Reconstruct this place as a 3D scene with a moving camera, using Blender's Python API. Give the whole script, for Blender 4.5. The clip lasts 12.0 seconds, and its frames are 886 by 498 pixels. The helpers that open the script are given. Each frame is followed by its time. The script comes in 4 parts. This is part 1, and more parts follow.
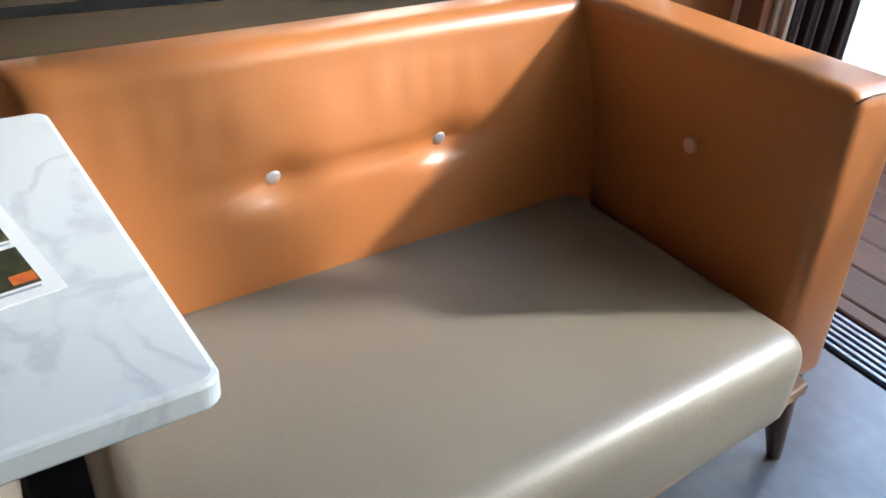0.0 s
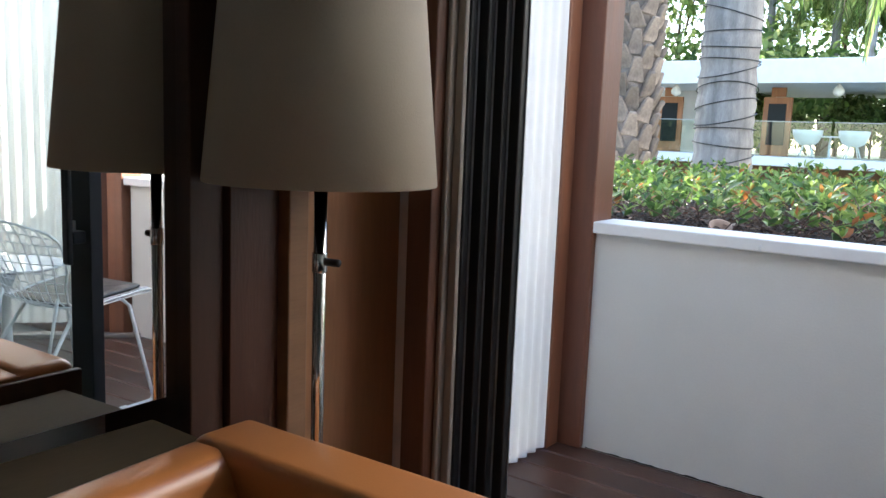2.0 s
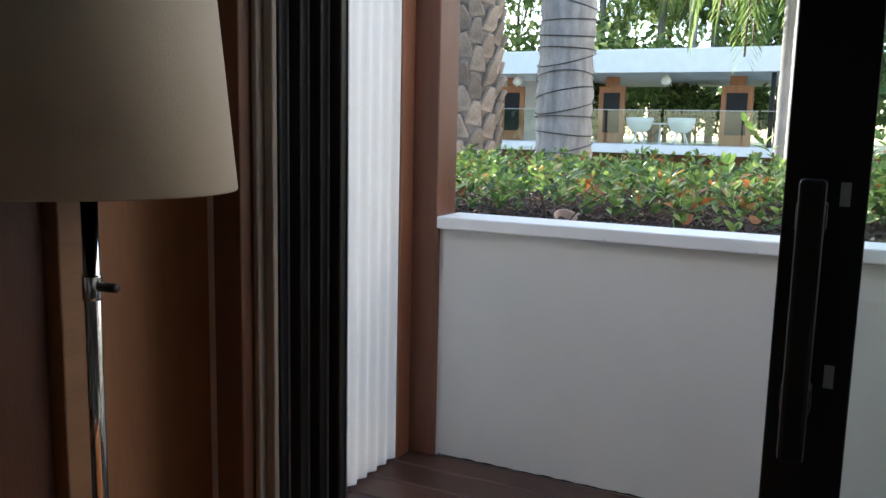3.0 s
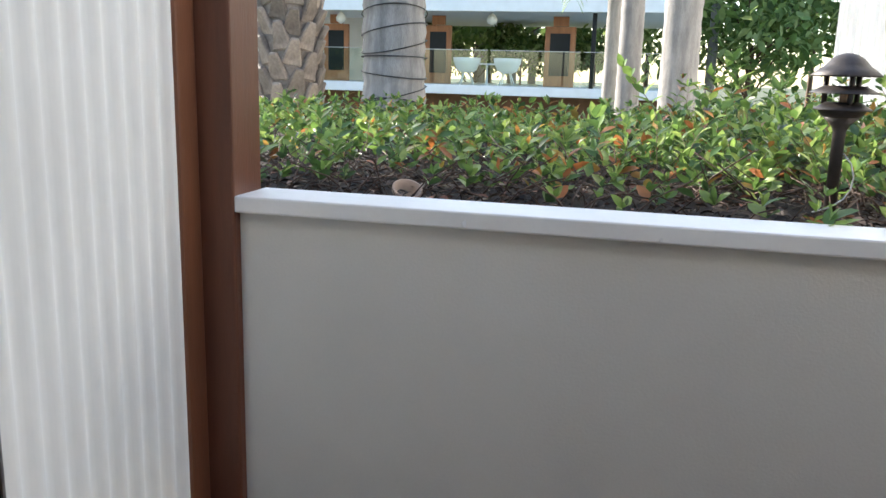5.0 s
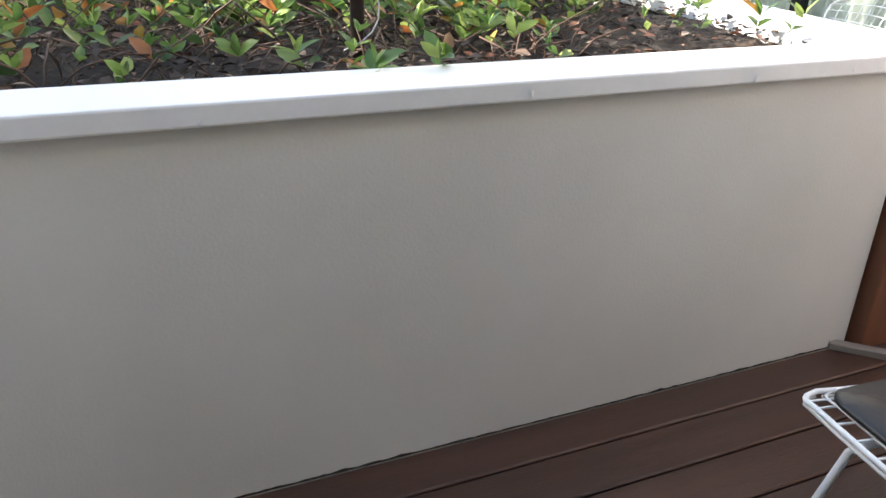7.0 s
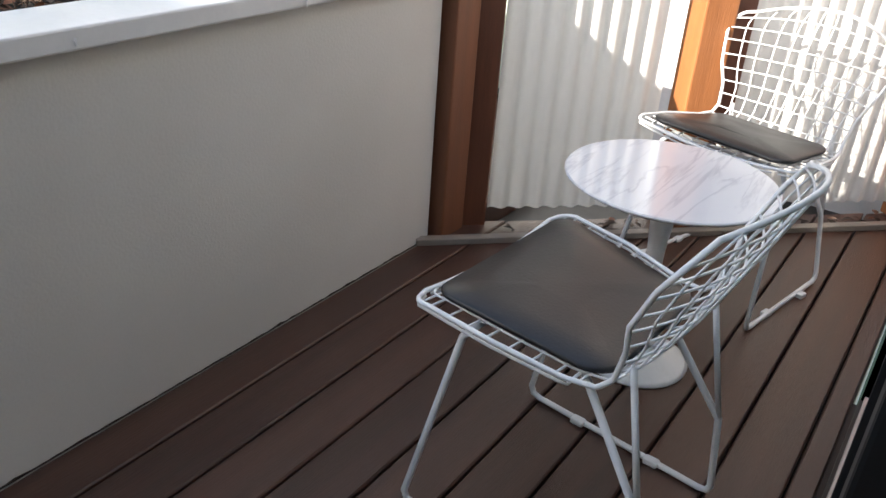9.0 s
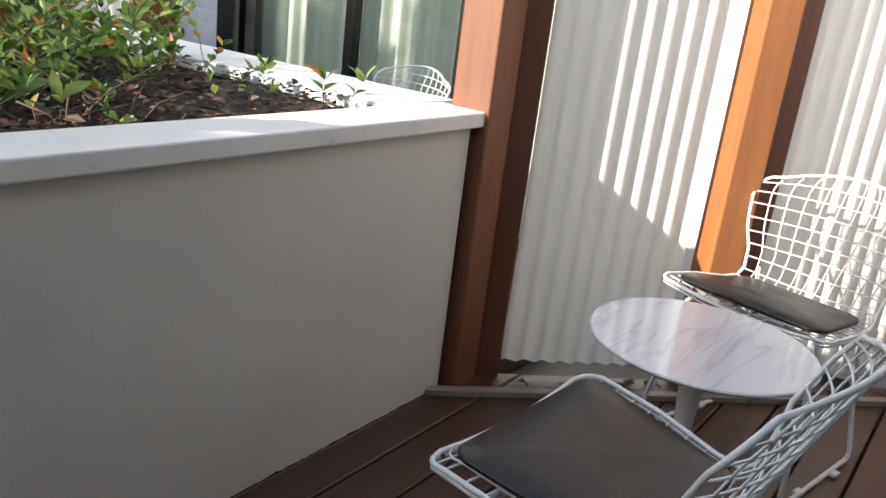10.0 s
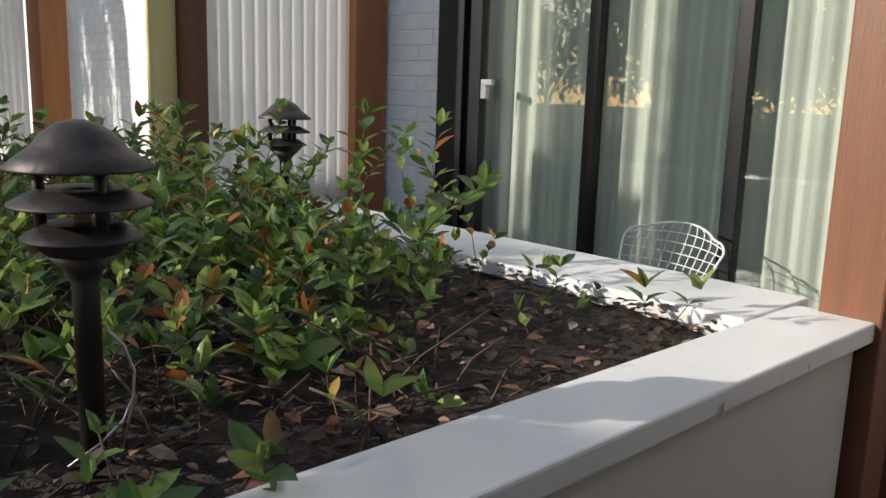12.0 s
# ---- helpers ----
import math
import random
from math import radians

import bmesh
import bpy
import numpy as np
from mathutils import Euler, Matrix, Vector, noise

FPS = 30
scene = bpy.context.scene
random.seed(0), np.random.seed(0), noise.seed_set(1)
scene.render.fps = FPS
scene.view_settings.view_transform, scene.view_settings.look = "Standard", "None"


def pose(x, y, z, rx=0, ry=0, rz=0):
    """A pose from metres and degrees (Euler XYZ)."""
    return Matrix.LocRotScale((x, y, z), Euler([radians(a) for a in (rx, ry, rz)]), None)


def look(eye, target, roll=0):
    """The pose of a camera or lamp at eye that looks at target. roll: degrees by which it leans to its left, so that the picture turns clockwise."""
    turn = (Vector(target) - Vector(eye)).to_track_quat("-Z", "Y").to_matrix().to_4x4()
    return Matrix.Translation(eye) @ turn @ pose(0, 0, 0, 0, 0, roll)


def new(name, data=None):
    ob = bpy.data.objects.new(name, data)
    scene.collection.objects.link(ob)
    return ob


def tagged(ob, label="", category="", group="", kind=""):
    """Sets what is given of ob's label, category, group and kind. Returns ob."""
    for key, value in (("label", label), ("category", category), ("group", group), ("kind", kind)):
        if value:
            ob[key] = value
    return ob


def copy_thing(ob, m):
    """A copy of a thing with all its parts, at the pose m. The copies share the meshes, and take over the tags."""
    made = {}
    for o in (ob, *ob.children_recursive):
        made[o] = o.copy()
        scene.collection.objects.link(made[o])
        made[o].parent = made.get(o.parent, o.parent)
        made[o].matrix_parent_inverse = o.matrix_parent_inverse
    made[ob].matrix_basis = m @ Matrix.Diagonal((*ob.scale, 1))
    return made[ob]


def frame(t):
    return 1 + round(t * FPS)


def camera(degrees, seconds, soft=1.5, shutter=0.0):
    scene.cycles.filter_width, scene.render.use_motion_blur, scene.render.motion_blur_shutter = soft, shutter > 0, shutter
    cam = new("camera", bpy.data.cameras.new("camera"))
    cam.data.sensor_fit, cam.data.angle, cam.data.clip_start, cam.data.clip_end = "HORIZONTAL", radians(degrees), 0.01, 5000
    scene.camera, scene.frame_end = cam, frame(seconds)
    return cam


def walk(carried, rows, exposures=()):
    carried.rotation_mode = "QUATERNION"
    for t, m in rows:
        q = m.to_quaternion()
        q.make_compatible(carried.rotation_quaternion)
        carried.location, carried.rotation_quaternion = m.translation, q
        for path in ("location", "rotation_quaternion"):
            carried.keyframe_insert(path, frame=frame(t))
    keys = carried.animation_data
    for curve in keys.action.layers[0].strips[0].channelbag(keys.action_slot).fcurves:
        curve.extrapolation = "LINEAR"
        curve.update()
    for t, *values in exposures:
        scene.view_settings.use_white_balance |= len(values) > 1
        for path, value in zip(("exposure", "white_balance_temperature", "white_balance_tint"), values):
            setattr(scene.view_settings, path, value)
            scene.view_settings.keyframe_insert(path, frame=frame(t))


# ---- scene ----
cam = camera(56.7, 12.0)
PATH = [
    (0, (0.195, 0.611, 1.051), (-1.255, 1.499, -0.003), 3.8),
    (0.5, (0.182, 0.652, 1.053), (-1.172, 1.724, 0.043), 5.4),
    (1, (0.18, 0.697, 1.079), (-1.231, 1.926, 0.371), 5.0),
    (1.2, (0.162, 0.711, 1.094), (-1.263, 1.987, 0.51), 4.5),
    (1.5, (0.123, 0.737, 1.113), (-1.243, 2.13, 0.672), 4.2),
    (2, (0.011, 0.796, 1.151), (-1.169, 2.386, 0.87), 2.2),
    (2.5, (-0.051, 0.87, 1.152), (-1.019, 2.594, 0.846), 1.3),
    (3, (-0.059, 0.992, 1.15), (-0.934, 2.767, 0.86), 1.3),
    (3.5, (-0.123, 1.185, 1.156), (-0.885, 3.009, 0.857), 2.1),
    (3.7, (-0.151, 1.238, 1.152), (-0.831, 3.096, 0.864), 2.2),
    (5.3, (-0.352, 1.743, 1.174), (-0.788, 3.623, 0.648), 2.3),
    (5.5, (-0.378, 1.795, 1.177), (-0.785, 3.651, 0.554), 3.3),
    (6, (-0.412, 1.882, 1.162), (-0.773, 3.681, 0.366), 4.1),
    (6.5, (-0.468, 2.027, 1.176), (-0.322, 3.847, 0.358), 4.5),
    (7, (-0.469, 2.117, 1.222), (0.306, 3.756, 0.377), 2.6),
    (7.5, (-0.482, 2.163, 1.207), (0.745, 3.495, 0.357), 4.6),
    (7.7, (-0.48, 2.163, 1.22), (0.823, 3.379, 0.311), 4.5),
    (9.3, (-0.45, 2.187, 1.21), (1.071, 3.114, 0.299), 5.4),
    (9.5, (-0.441, 2.195, 1.202), (1.098, 3.144, 0.347), 6.8),
    (10, (-0.402, 2.253, 1.183), (1.172, 3.321, 0.568), 7.1),
    (10.5, (-0.33, 2.413, 1.206), (1.087, 3.72, 0.674), 4.3),
    (11, (-0.279, 2.578, 1.253), (1.084, 3.972, 0.807), 3.1),
    (11.5, (-0.244, 2.724, 1.263), (1.105, 4.136, 0.831), 2.7),
    (12, (-0.208, 2.905, 1.281), (1.136, 4.339, 0.909), 1.8),
]
EXPOSURES = [(0, 4.45, 5900, 10), (0.5, 4.6, 5600, 10), (1, 4.2, 5600, 10), (1.5, 3.6, 5800, 10), (2, 2.85, 5900, 10), (2.5, 2.45, 6000, 10), (3.7, 2.35, 6100, 10), (5.5, 2.25, 6500, 10), (6.5, 2.6, 6600, 10), (7.0, 2.5, 6500, 10), (7.5, 2.35, 6400, 10), (9.3, 1.9, 6400, 10), (10, 1.55, 6500, 10), (10.5, 1.05, 6500, 10), (11, 0.45, 6500, 10), (12, 0.5, 6500, 10)]
walk(cam, [(t, look(eye, target, roll)) for t, eye, target, roll in PATH], EXPOSURES)

# ---- world, sun, exposure ----
SUN = Vector((-0.79, 0.415, 0.365)).normalized()
world = bpy.data.worlds.new("sky_world")
scene.world = world
world.use_nodes = True
wn = world.node_tree
sky = wn.nodes.new("ShaderNodeTexSky")
sky.sky_type = "NISHITA"
sky.sun_disc = False
sky.sun_elevation = math.asin(SUN.z)
sky.sun_rotation = math.atan2(SUN.x, SUN.y)
sky.air_density, sky.dust_density = 1.0, 1.0
wn.links.new(sky.outputs[0], wn.nodes["Background"].inputs[0])
wn.nodes["Background"].inputs[1].default_value = 0.14
sun = new("sun", bpy.data.lights.new("sun", "SUN"))
sun.data.energy, sun.data.angle, sun.data.color = 3.8, radians(0.6), (1.0, 0.92, 0.80)
sun.matrix_world = look((0, 0, 0), -SUN)
# area lamp added to light the sofa, as sunlight off an assumed upper window
BEAM = Vector((0.40, 0.83, 0.62)).normalized()
AIM = Vector((-0.30, 0.775, 0.345))
BEAM_FROM = AIM + BEAM * (3.28 / BEAM.x)
beam = new("window_glint", bpy.data.lights.new("window_glint", "AREA"))
beam.data.shape, beam.data.size, beam.data.size_y = "RECTANGLE", 1.5, 1.0
beam.data.energy, beam.data.color, beam.data.spread = 0.55, (1.0, 0.93, 0.84), radians(5)
beam.matrix_world = look(BEAM_FROM, AIM)

# ---- materials ----


def mat(name, color, rough=0.5, vary=0.12, scale=6.0, fine=60.0, bump=0.1, metal=0.0, stretch=(1, 1, 1), island=0.0,
        obj=0.0, color2=None, translucent=0.0, coat=0.0, spec=0.5, contrast=(0.3, 0.7), detail=6.0, sheen=0.0):
    """Procedural surface: two scales of noise on colour, roughness and relief."""
    m = bpy.data.materials.new(name)
    m.use_nodes = True
    t = m.node_tree
    N, L = t.nodes, t.links
    b = N["Principled BSDF"]
    co = N.new("ShaderNodeTexCoord")
    mp = N.new("ShaderNodeMapping")
    mp.inputs["Scale"].default_value = stretch
    L.new(co.outputs["Object"], mp.inputs[0])
    big, small = N.new("ShaderNodeTexNoise"), N.new("ShaderNodeTexNoise")
    big.inputs["Scale"].default_value, big.inputs["Detail"].default_value = scale, detail
    small.inputs["Scale"].default_value, small.inputs["Detail"].default_value = fine, 4
    L.new(mp.outputs[0], big.inputs[0]), L.new(mp.outputs[0], small.inputs[0])
    ramp = N.new("ShaderNodeValToRGB")
    c2 = color2 or tuple(c * (1 - 2 * vary) for c in color)
    ramp.color_ramp.elements[0].color = (*c2, 1)
    ramp.color_ramp.elements[1].color = (*color, 1)
    ramp.color_ramp.elements[0].position, ramp.color_ramp.elements[1].position = contrast
    L.new(big.outputs[0], ramp.inputs[0])
    mul = N.new("ShaderNodeMix")
    mul.data_type, mul.blend_type = "RGBA", "MULTIPLY"
    mul.inputs[0].default_value = 1.0
    rm = N.new("ShaderNodeMapRange")
    rm.inputs[3].default_value, rm.inputs[4].default_value = 1 - vary, 1 + vary
    L.new(small.outputs[0], rm.inputs[0])
    L.new(ramp.outputs[0], mul.inputs[6]), L.new(rm.outputs[0], mul.inputs[7])
    out = mul.outputs[2]
    for amount, kind, socket in ((island, "ShaderNodeNewGeometry", "Random Per Island"), (obj, "ShaderNodeObjectInfo", "Random")):
        if amount:
            g, r2, mm = N.new(kind), N.new("ShaderNodeMapRange"), N.new("ShaderNodeMix")
            r2.inputs[3].default_value, r2.inputs[4].default_value = 1 - amount, 1 + amount
            L.new(g.outputs[socket], r2.inputs[0])
            mm.data_type, mm.blend_type = "RGBA", "MULTIPLY"
            mm.inputs[0].default_value = 1.0
            L.new(out, mm.inputs[6]), L.new(r2.outputs[0], mm.inputs[7])
            out = mm.outputs[2]
    L.new(out, b.inputs["Base Color"])
    rr = N.new("ShaderNodeMapRange")
    rr.inputs[3].default_value, rr.inputs[4].default_value = max(0.02, rough - 0.08), min(1, rough + 0.08)
    L.new(big.outputs[0], rr.inputs[0]), L.new(rr.outputs[0], b.inputs["Roughness"])
    b.inputs["Metallic"].default_value = metal
    b.inputs["Coat Weight"].default_value = coat
    b.inputs["Specular IOR Level"].default_value = spec
    if bump:
        add, bp = N.new("ShaderNodeMath"), N.new("ShaderNodeBump")
        L.new(big.outputs[0], add.inputs[0]), L.new(small.outputs[0], add.inputs[1])
        bp.inputs["Strength"].default_value, bp.inputs["Distance"].default_value = bump, 0.01
        L.new(add.outputs[0], bp.inputs["Height"]), L.new(bp.outputs[0], b.inputs["Normal"])
    if translucent:
        tr, mx = N.new("ShaderNodeBsdfTranslucent"), N.new("ShaderNodeMixShader")
        L.new(out, tr.inputs[0])
        mx.inputs[0].default_value = translucent
        L.new(b.outputs[0], mx.inputs[1]), L.new(tr.outputs[0], mx.inputs[2])
        L.new(mx.outputs[0], N["Material Output"].inputs[0])
    return m


def leaf_mat(name, stops, rough=0.4, translucent=0.35):
    """Leaves: colour picked per leaf from a ramp."""
    m = bpy.data.materials.new(name)
    m.use_nodes = True
    t = m.node_tree
    N, L = t.nodes, t.links
    b = N["Principled BSDF"]
    g, ramp = N.new("ShaderNodeNewGeometry"), N.new("ShaderNodeValToRGB")
    e = ramp.color_ramp.elements
    while len(e) < len(stops):
        e.new(0.5)
    for k, (p, c) in enumerate(stops):
        e[k].position, e[k].color = p, (*c, 1)
    noise_n, mm = N.new("ShaderNodeTexNoise"), N.new("ShaderNodeMix")
    noise_n.inputs["Scale"].default_value = 40
    mm.data_type, mm.blend_type = "RGBA", "MULTIPLY"
    mm.inputs[0].default_value = 0.5
    L.new(g.outputs["Random Per Island"], ramp.inputs[0])
    L.new(ramp.outputs[0], mm.inputs[6]), L.new(noise_n.outputs[0], mm.inputs[7])
    L.new(mm.outputs[2], b.inputs["Base Color"])
    b.inputs["Roughness"].default_value = rough
    tr, mx = N.new("ShaderNodeBsdfTranslucent"), N.new("ShaderNodeMixShader")
    L.new(mm.outputs[2], tr.inputs[0])
    mx.inputs[0].default_value = translucent
    L.new(b.outputs[0], mx.inputs[1]), L.new(tr.outputs[0], mx.inputs[2])
    L.new(mx.outputs[0], N["Material Output"].inputs[0])
    return m


def glass_mat(name, tint=(0.9, 0.96, 0.93), rough=0.0):
    """Thin pane: mirror gloss by Fresnel over a clear sheet."""
    m = bpy.data.materials.new(name)
    m.use_nodes = True
    t = m.node_tree
    N, L = t.nodes, t.links
    N.remove(N["Principled BSDF"])
    mx, lw, pw, sc = N.new("ShaderNodeMixShader"), N.new("ShaderNodeLayerWeight"), N.new("ShaderNodeMath"), N.new("ShaderNodeMath")
    tr, gl = N.new("ShaderNodeBsdfTransparent"), N.new("ShaderNodeBsdfGlossy")
    tr.inputs[0].default_value = (*tint, 1)
    gl.inputs["Roughness"].default_value = rough
    lw.inputs[0].default_value = 0.5
    pw.operation, sc.operation = "POWER", "MULTIPLY_ADD"
    pw.inputs[1].default_value = 4.0
    sc.inputs[1].default_value, sc.inputs[2].default_value = 0.9, 0.05
    L.new(lw.outputs["Facing"], pw.inputs[0]), L.new(pw.outputs[0], sc.inputs[0]), L.new(sc.outputs[0], mx.inputs[0])
    L.new(tr.outputs[0], mx.inputs[1]), L.new(gl.outputs[0], mx.inputs[2])
    L.new(mx.outputs[0], N["Material Output"].inputs[0])
    return m


def marble_mat(name, base=(0.78, 0.79, 0.80), vein=(0.36, 0.37, 0.40), rough=0.18, scale=3.0, stretch=(1, 1, 1)):
    m = bpy.data.materials.new(name)
    m.use_nodes = True
    t = m.node_tree
    N, L = t.nodes, t.links
    b = N["Principled BSDF"]
    co, mp = N.new("ShaderNodeTexCoord"), N.new("ShaderNodeMapping")
    mp.inputs["Scale"].default_value = stretch
    mp.inputs["Rotation"].default_value = (0, 0, 0.6)
    n1, n2, ramp = N.new("ShaderNodeTexNoise"), N.new("ShaderNodeTexNoise"), N.new("ShaderNodeValToRGB")
    L.new(co.outputs["Object"], mp.inputs[0])
    n1.inputs["Scale"].default_value, n1.inputs["Detail"].default_value, n1.inputs["Distortion"].default_value = scale, 9, 0.5
    n2.inputs["Scale"].default_value, n2.inputs["Detail"].default_value = scale * 3.2, 6
    L.new(mp.outputs[0], n1.inputs[0]), L.new(mp.outputs[0], n2.inputs[0])
    e = ramp.color_ramp.elements
    e[0].position, e[0].color = 0.47, (*base, 1)
    e[1].position, e[1].color = 0.53, (*base, 1)
    k = e.new(0.5)
    k.color = (*vein, 1)
    L.new(n1.outputs[0], ramp.inputs[0])
    mx, r = N.new("ShaderNodeMix"), N.new("ShaderNodeMapRange")
    mx.data_type = "RGBA"
    r.inputs[1].default_value, r.inputs[2].default_value, r.inputs[3].default_value, r.inputs[4].default_value = 0.45, 0.7, 0.25, 1.0
    L.new(n2.outputs[0], r.inputs[0]), L.new(r.outputs[0], mx.inputs[0])
    L.new(ramp.outputs[0], mx.inputs[6])
    mx.inputs[7].default_value = (*base, 1)
    L.new(mx.outputs[2], b.inputs["Base Color"])
    b.inputs["Roughness"].default_value = rough
    return m


LEATHER = mat("orange_leather", (0.49, 0.18, 0.050), 0.36, 0.05, 3.0, 260, 0.03, color2=(0.43, 0.15, 0.042), coat=0.1)
SEATCLOTH = mat("taupe_leather", (0.205, 0.175, 0.135), 0.42, 0.06, 4.0, 220, 0.06)
WALNUT = mat("walnut_wood", (0.115, 0.046, 0.025), 0.4, 0.2, 3.0, 30, 0.12, stretch=(6, 6, 0.8))
PALEWOOD = mat("pale_edge_wood", (0.33, 0.18, 0.095), 0.45, 0.12, 4.0, 40, 0.05, stretch=(6, 1, 6))
PANELWOOD = mat("oak_panel_wood", (0.46, 0.24, 0.12), 0.42, 0.14, 2.0, 26, 0.05, stretch=(6, 6, 0.6))
DARKWOOD = mat("dark_trim_wood", (0.085, 0.038, 0.022), 0.4, 0.2, 3.0, 30, 0.06, stretch=(6, 6, 0.7))
LEDGEWOOD = mat("olive_brown_ledge", (0.075, 0.050, 0.025), 0.7, 0.15, 3.0, 40, 0.05, stretch=(5, 0.8, 5), spec=0.2)
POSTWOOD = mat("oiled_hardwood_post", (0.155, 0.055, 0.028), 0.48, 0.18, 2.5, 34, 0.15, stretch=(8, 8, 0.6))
STAINWOOD = mat("brown_stained_post", (0.21, 0.080, 0.038), 0.5, 0.14, 2.5, 34, 0.12, stretch=(8, 8, 0.6))
# overexposed sunlight on a post's side, put into a pale yellow
SUNFACE = mat("sunlit_post_face", (0.74, 0.60, 0.26), 0.6, 0.1, 2.5, 34, 0.12, stretch=(8, 8, 0.6))
# brighter copy of the post timber, with sunlight put into the colour
LITWOOD = mat("post_wood_sunlit_copy", (0.36, 0.135, 0.045), 0.5, 0.12, 2.5, 34, 0.12, stretch=(8, 8, 0.6))
DECK = mat("merbau_deck_wood", (0.090, 0.042, 0.027), 0.36, 0.22, 2.2, 42, 0.22, stretch=(0.5, 7, 7), obj=0.16, color2=(0.045, 0.022, 0.015))
RENDERW = mat("white_rendered_wall", (0.66, 0.65, 0.62), 0.85, 0.04, 2.2, 140, 0.10, color2=(0.60, 0.59, 0.56))
CAPW = mat("white_painted_cap", (0.80, 0.80, 0.80), 0.42, 0.035, 4.0, 60, 0.05, color2=(0.74, 0.74, 0.73))
WALLW = mat("plaster_wall", (0.76, 0.75, 0.74), 0.85, 0.04, 2.5, 120, 0.06)
CEILW = mat("ceiling_paint", (0.74, 0.72, 0.68), 0.9, 0.03, 2.0, 90, 0.04)
CONCRETE = mat("polished_dark_concrete", (0.20, 0.205, 0.22), 0.24, 0.16, 2.6, 30, 0.04, color2=(0.12, 0.125, 0.135))
BLACKALU = mat("black_anodised_aluminium", (0.010, 0.011, 0.013), 0.4, 0.15, 5, 90, 0.02, spec=0.25)
GREYALU = mat("mill_aluminium", (0.42, 0.43, 0.45), 0.34, 0.1, 8, 120, 0.03, metal=0.9, stretch=(1, 8, 8))
GREYFRAME = mat("grey_jamb_paint", (0.26, 0.225, 0.19), 0.45, 0.08, 5, 60, 0.03)
CHROME = mat("chrome", (0.72, 0.72, 0.72), 0.08, 0.03, 5, 60, 0.0, metal=1.0)
NICKEL = mat("brushed_button_metal", (0.80, 0.82, 0.82), 0.3, 0.05, 30, 120, 0.05, metal=0.7)
PINKBTN = mat("pale_pink_button", (0.62, 0.36, 0.27), 0.35, 0.05, 30, 120, 0.03)
SHADE = mat("linen_lampshade", (0.44, 0.36, 0.27), 0.85, 0.05, 4.0, 320, 0.06)
SHADEIN = mat("lampshade_lining", (0.75, 0.72, 0.66), 0.8, 0.04, 4.0, 100, 0.02)
CORRUG = mat("translucent_corrugated_sheet", (0.72, 0.71, 0.69), 0.35, 0.05, 1.6, 40, 0.04, translucent=0.36, color2=(0.66, 0.65, 0.63), stretch=(1, 1, 0.4))
WIRE = mat("white_powder_coat", (0.80, 0.81, 0.81), 0.32, 0.04, 20, 90, 0.02)
CUSHION = mat("black_vinyl_cushion", (0.014, 0.014, 0.016), 0.40, 0.12, 9, 180, 0.08)
MULCH = mat("bark_mulch_soil", (0.050, 0.034, 0.024), 0.95, 0.35, 14, 120, 0.9, color2=(0.016, 0.012, 0.010))
LITTER = leaf_mat("dead_leaf_litter", [(0.0, (0.022, 0.015, 0.012)), (0.55, (0.05, 0.033, 0.024)), (0.82, (0.13, 0.085, 0.06)), (0.9, (0.30, 0.11, 0.06)), (1.0, (0.42, 0.34, 0.26))], 0.8, 0.1)
LEAVES = leaf_mat("jasmine_leaves", [(0.0, (0.06, 0.11, 0.04)), (0.25, (0.13, 0.24, 0.06)), (0.55, (0.24, 0.38, 0.09)), (0.82, (0.42, 0.54, 0.15)), (0.90, (0.34, 0.44, 0.12)), (0.925, (0.40, 0.15, 0.06)), (0.96, (0.55, 0.20, 0.06)), (1.0, (0.60, 0.42, 0.10))], 0.34, 0.42)
CROWN = leaf_mat("tree_leaves", [(0.0, (0.10, 0.17, 0.05)), (0.5, (0.22, 0.34, 0.09)), (1.0, (0.45, 0.52, 0.20))], 0.5, 0.55)
STEM = mat("brown_stems", (0.10, 0.055, 0.035), 0.7, 0.2, 20, 90, 0.1)
BRONZE = mat("weathered_bronze_lantern", (0.055, 0.045, 0.042), 0.5, 0.25, 9, 70, 0.12, metal=0.35, color2=(0.03, 0.026, 0.026))
TERRA = mat("dusty_clay_pot", (0.50, 0.36, 0.27), 0.85, 0.12, 12, 80, 0.1)
BRICKW = mat("white_painted_brick", (0.74, 0.75, 0.77), 0.7, 0.06, 9, 110, 0.25, obj=0.04)
MORTAR = mat("white_painted_mortar", (0.72, 0.73, 0.75), 0.85, 0.06, 9, 110, 0.2)
CURTAIN = mat("sheer_curtain", (0.80, 0.81, 0.74), 0.9, 0.04, 3, 300, 0.05, translucent=0.42)
BARK1 = mat("shaggy_palm_bark", (0.30, 0.25, 0.21), 0.9, 0.3, 5, 40, 0.5, obj=0.3, color2=(0.13, 0.105, 0.09))
BARK2 = mat("ringed_palm_bark", (0.30, 0.285, 0.27), 0.9, 0.25, 3, 30, 0.5, stretch=(5, 5, 0.9), color2=(0.16, 0.15, 0.145))
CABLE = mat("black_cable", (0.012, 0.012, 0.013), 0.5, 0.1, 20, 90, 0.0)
GARDEN = mat("garden_ground", (0.09, 0.105, 0.045), 0.95, 0.3, 1.2, 14, 0.4, color2=(0.05, 0.06, 0.025))
REDBRICK = mat("red_brown_masonry", (0.26, 0.14, 0.095), 0.85, 0.2, 3, 40, 0.2)
DOORWOOD = mat("cedar_door_wood", (0.42, 0.17, 0.07), 0.5, 0.15, 2, 30, 0.08, stretch=(6, 6, 0.7))
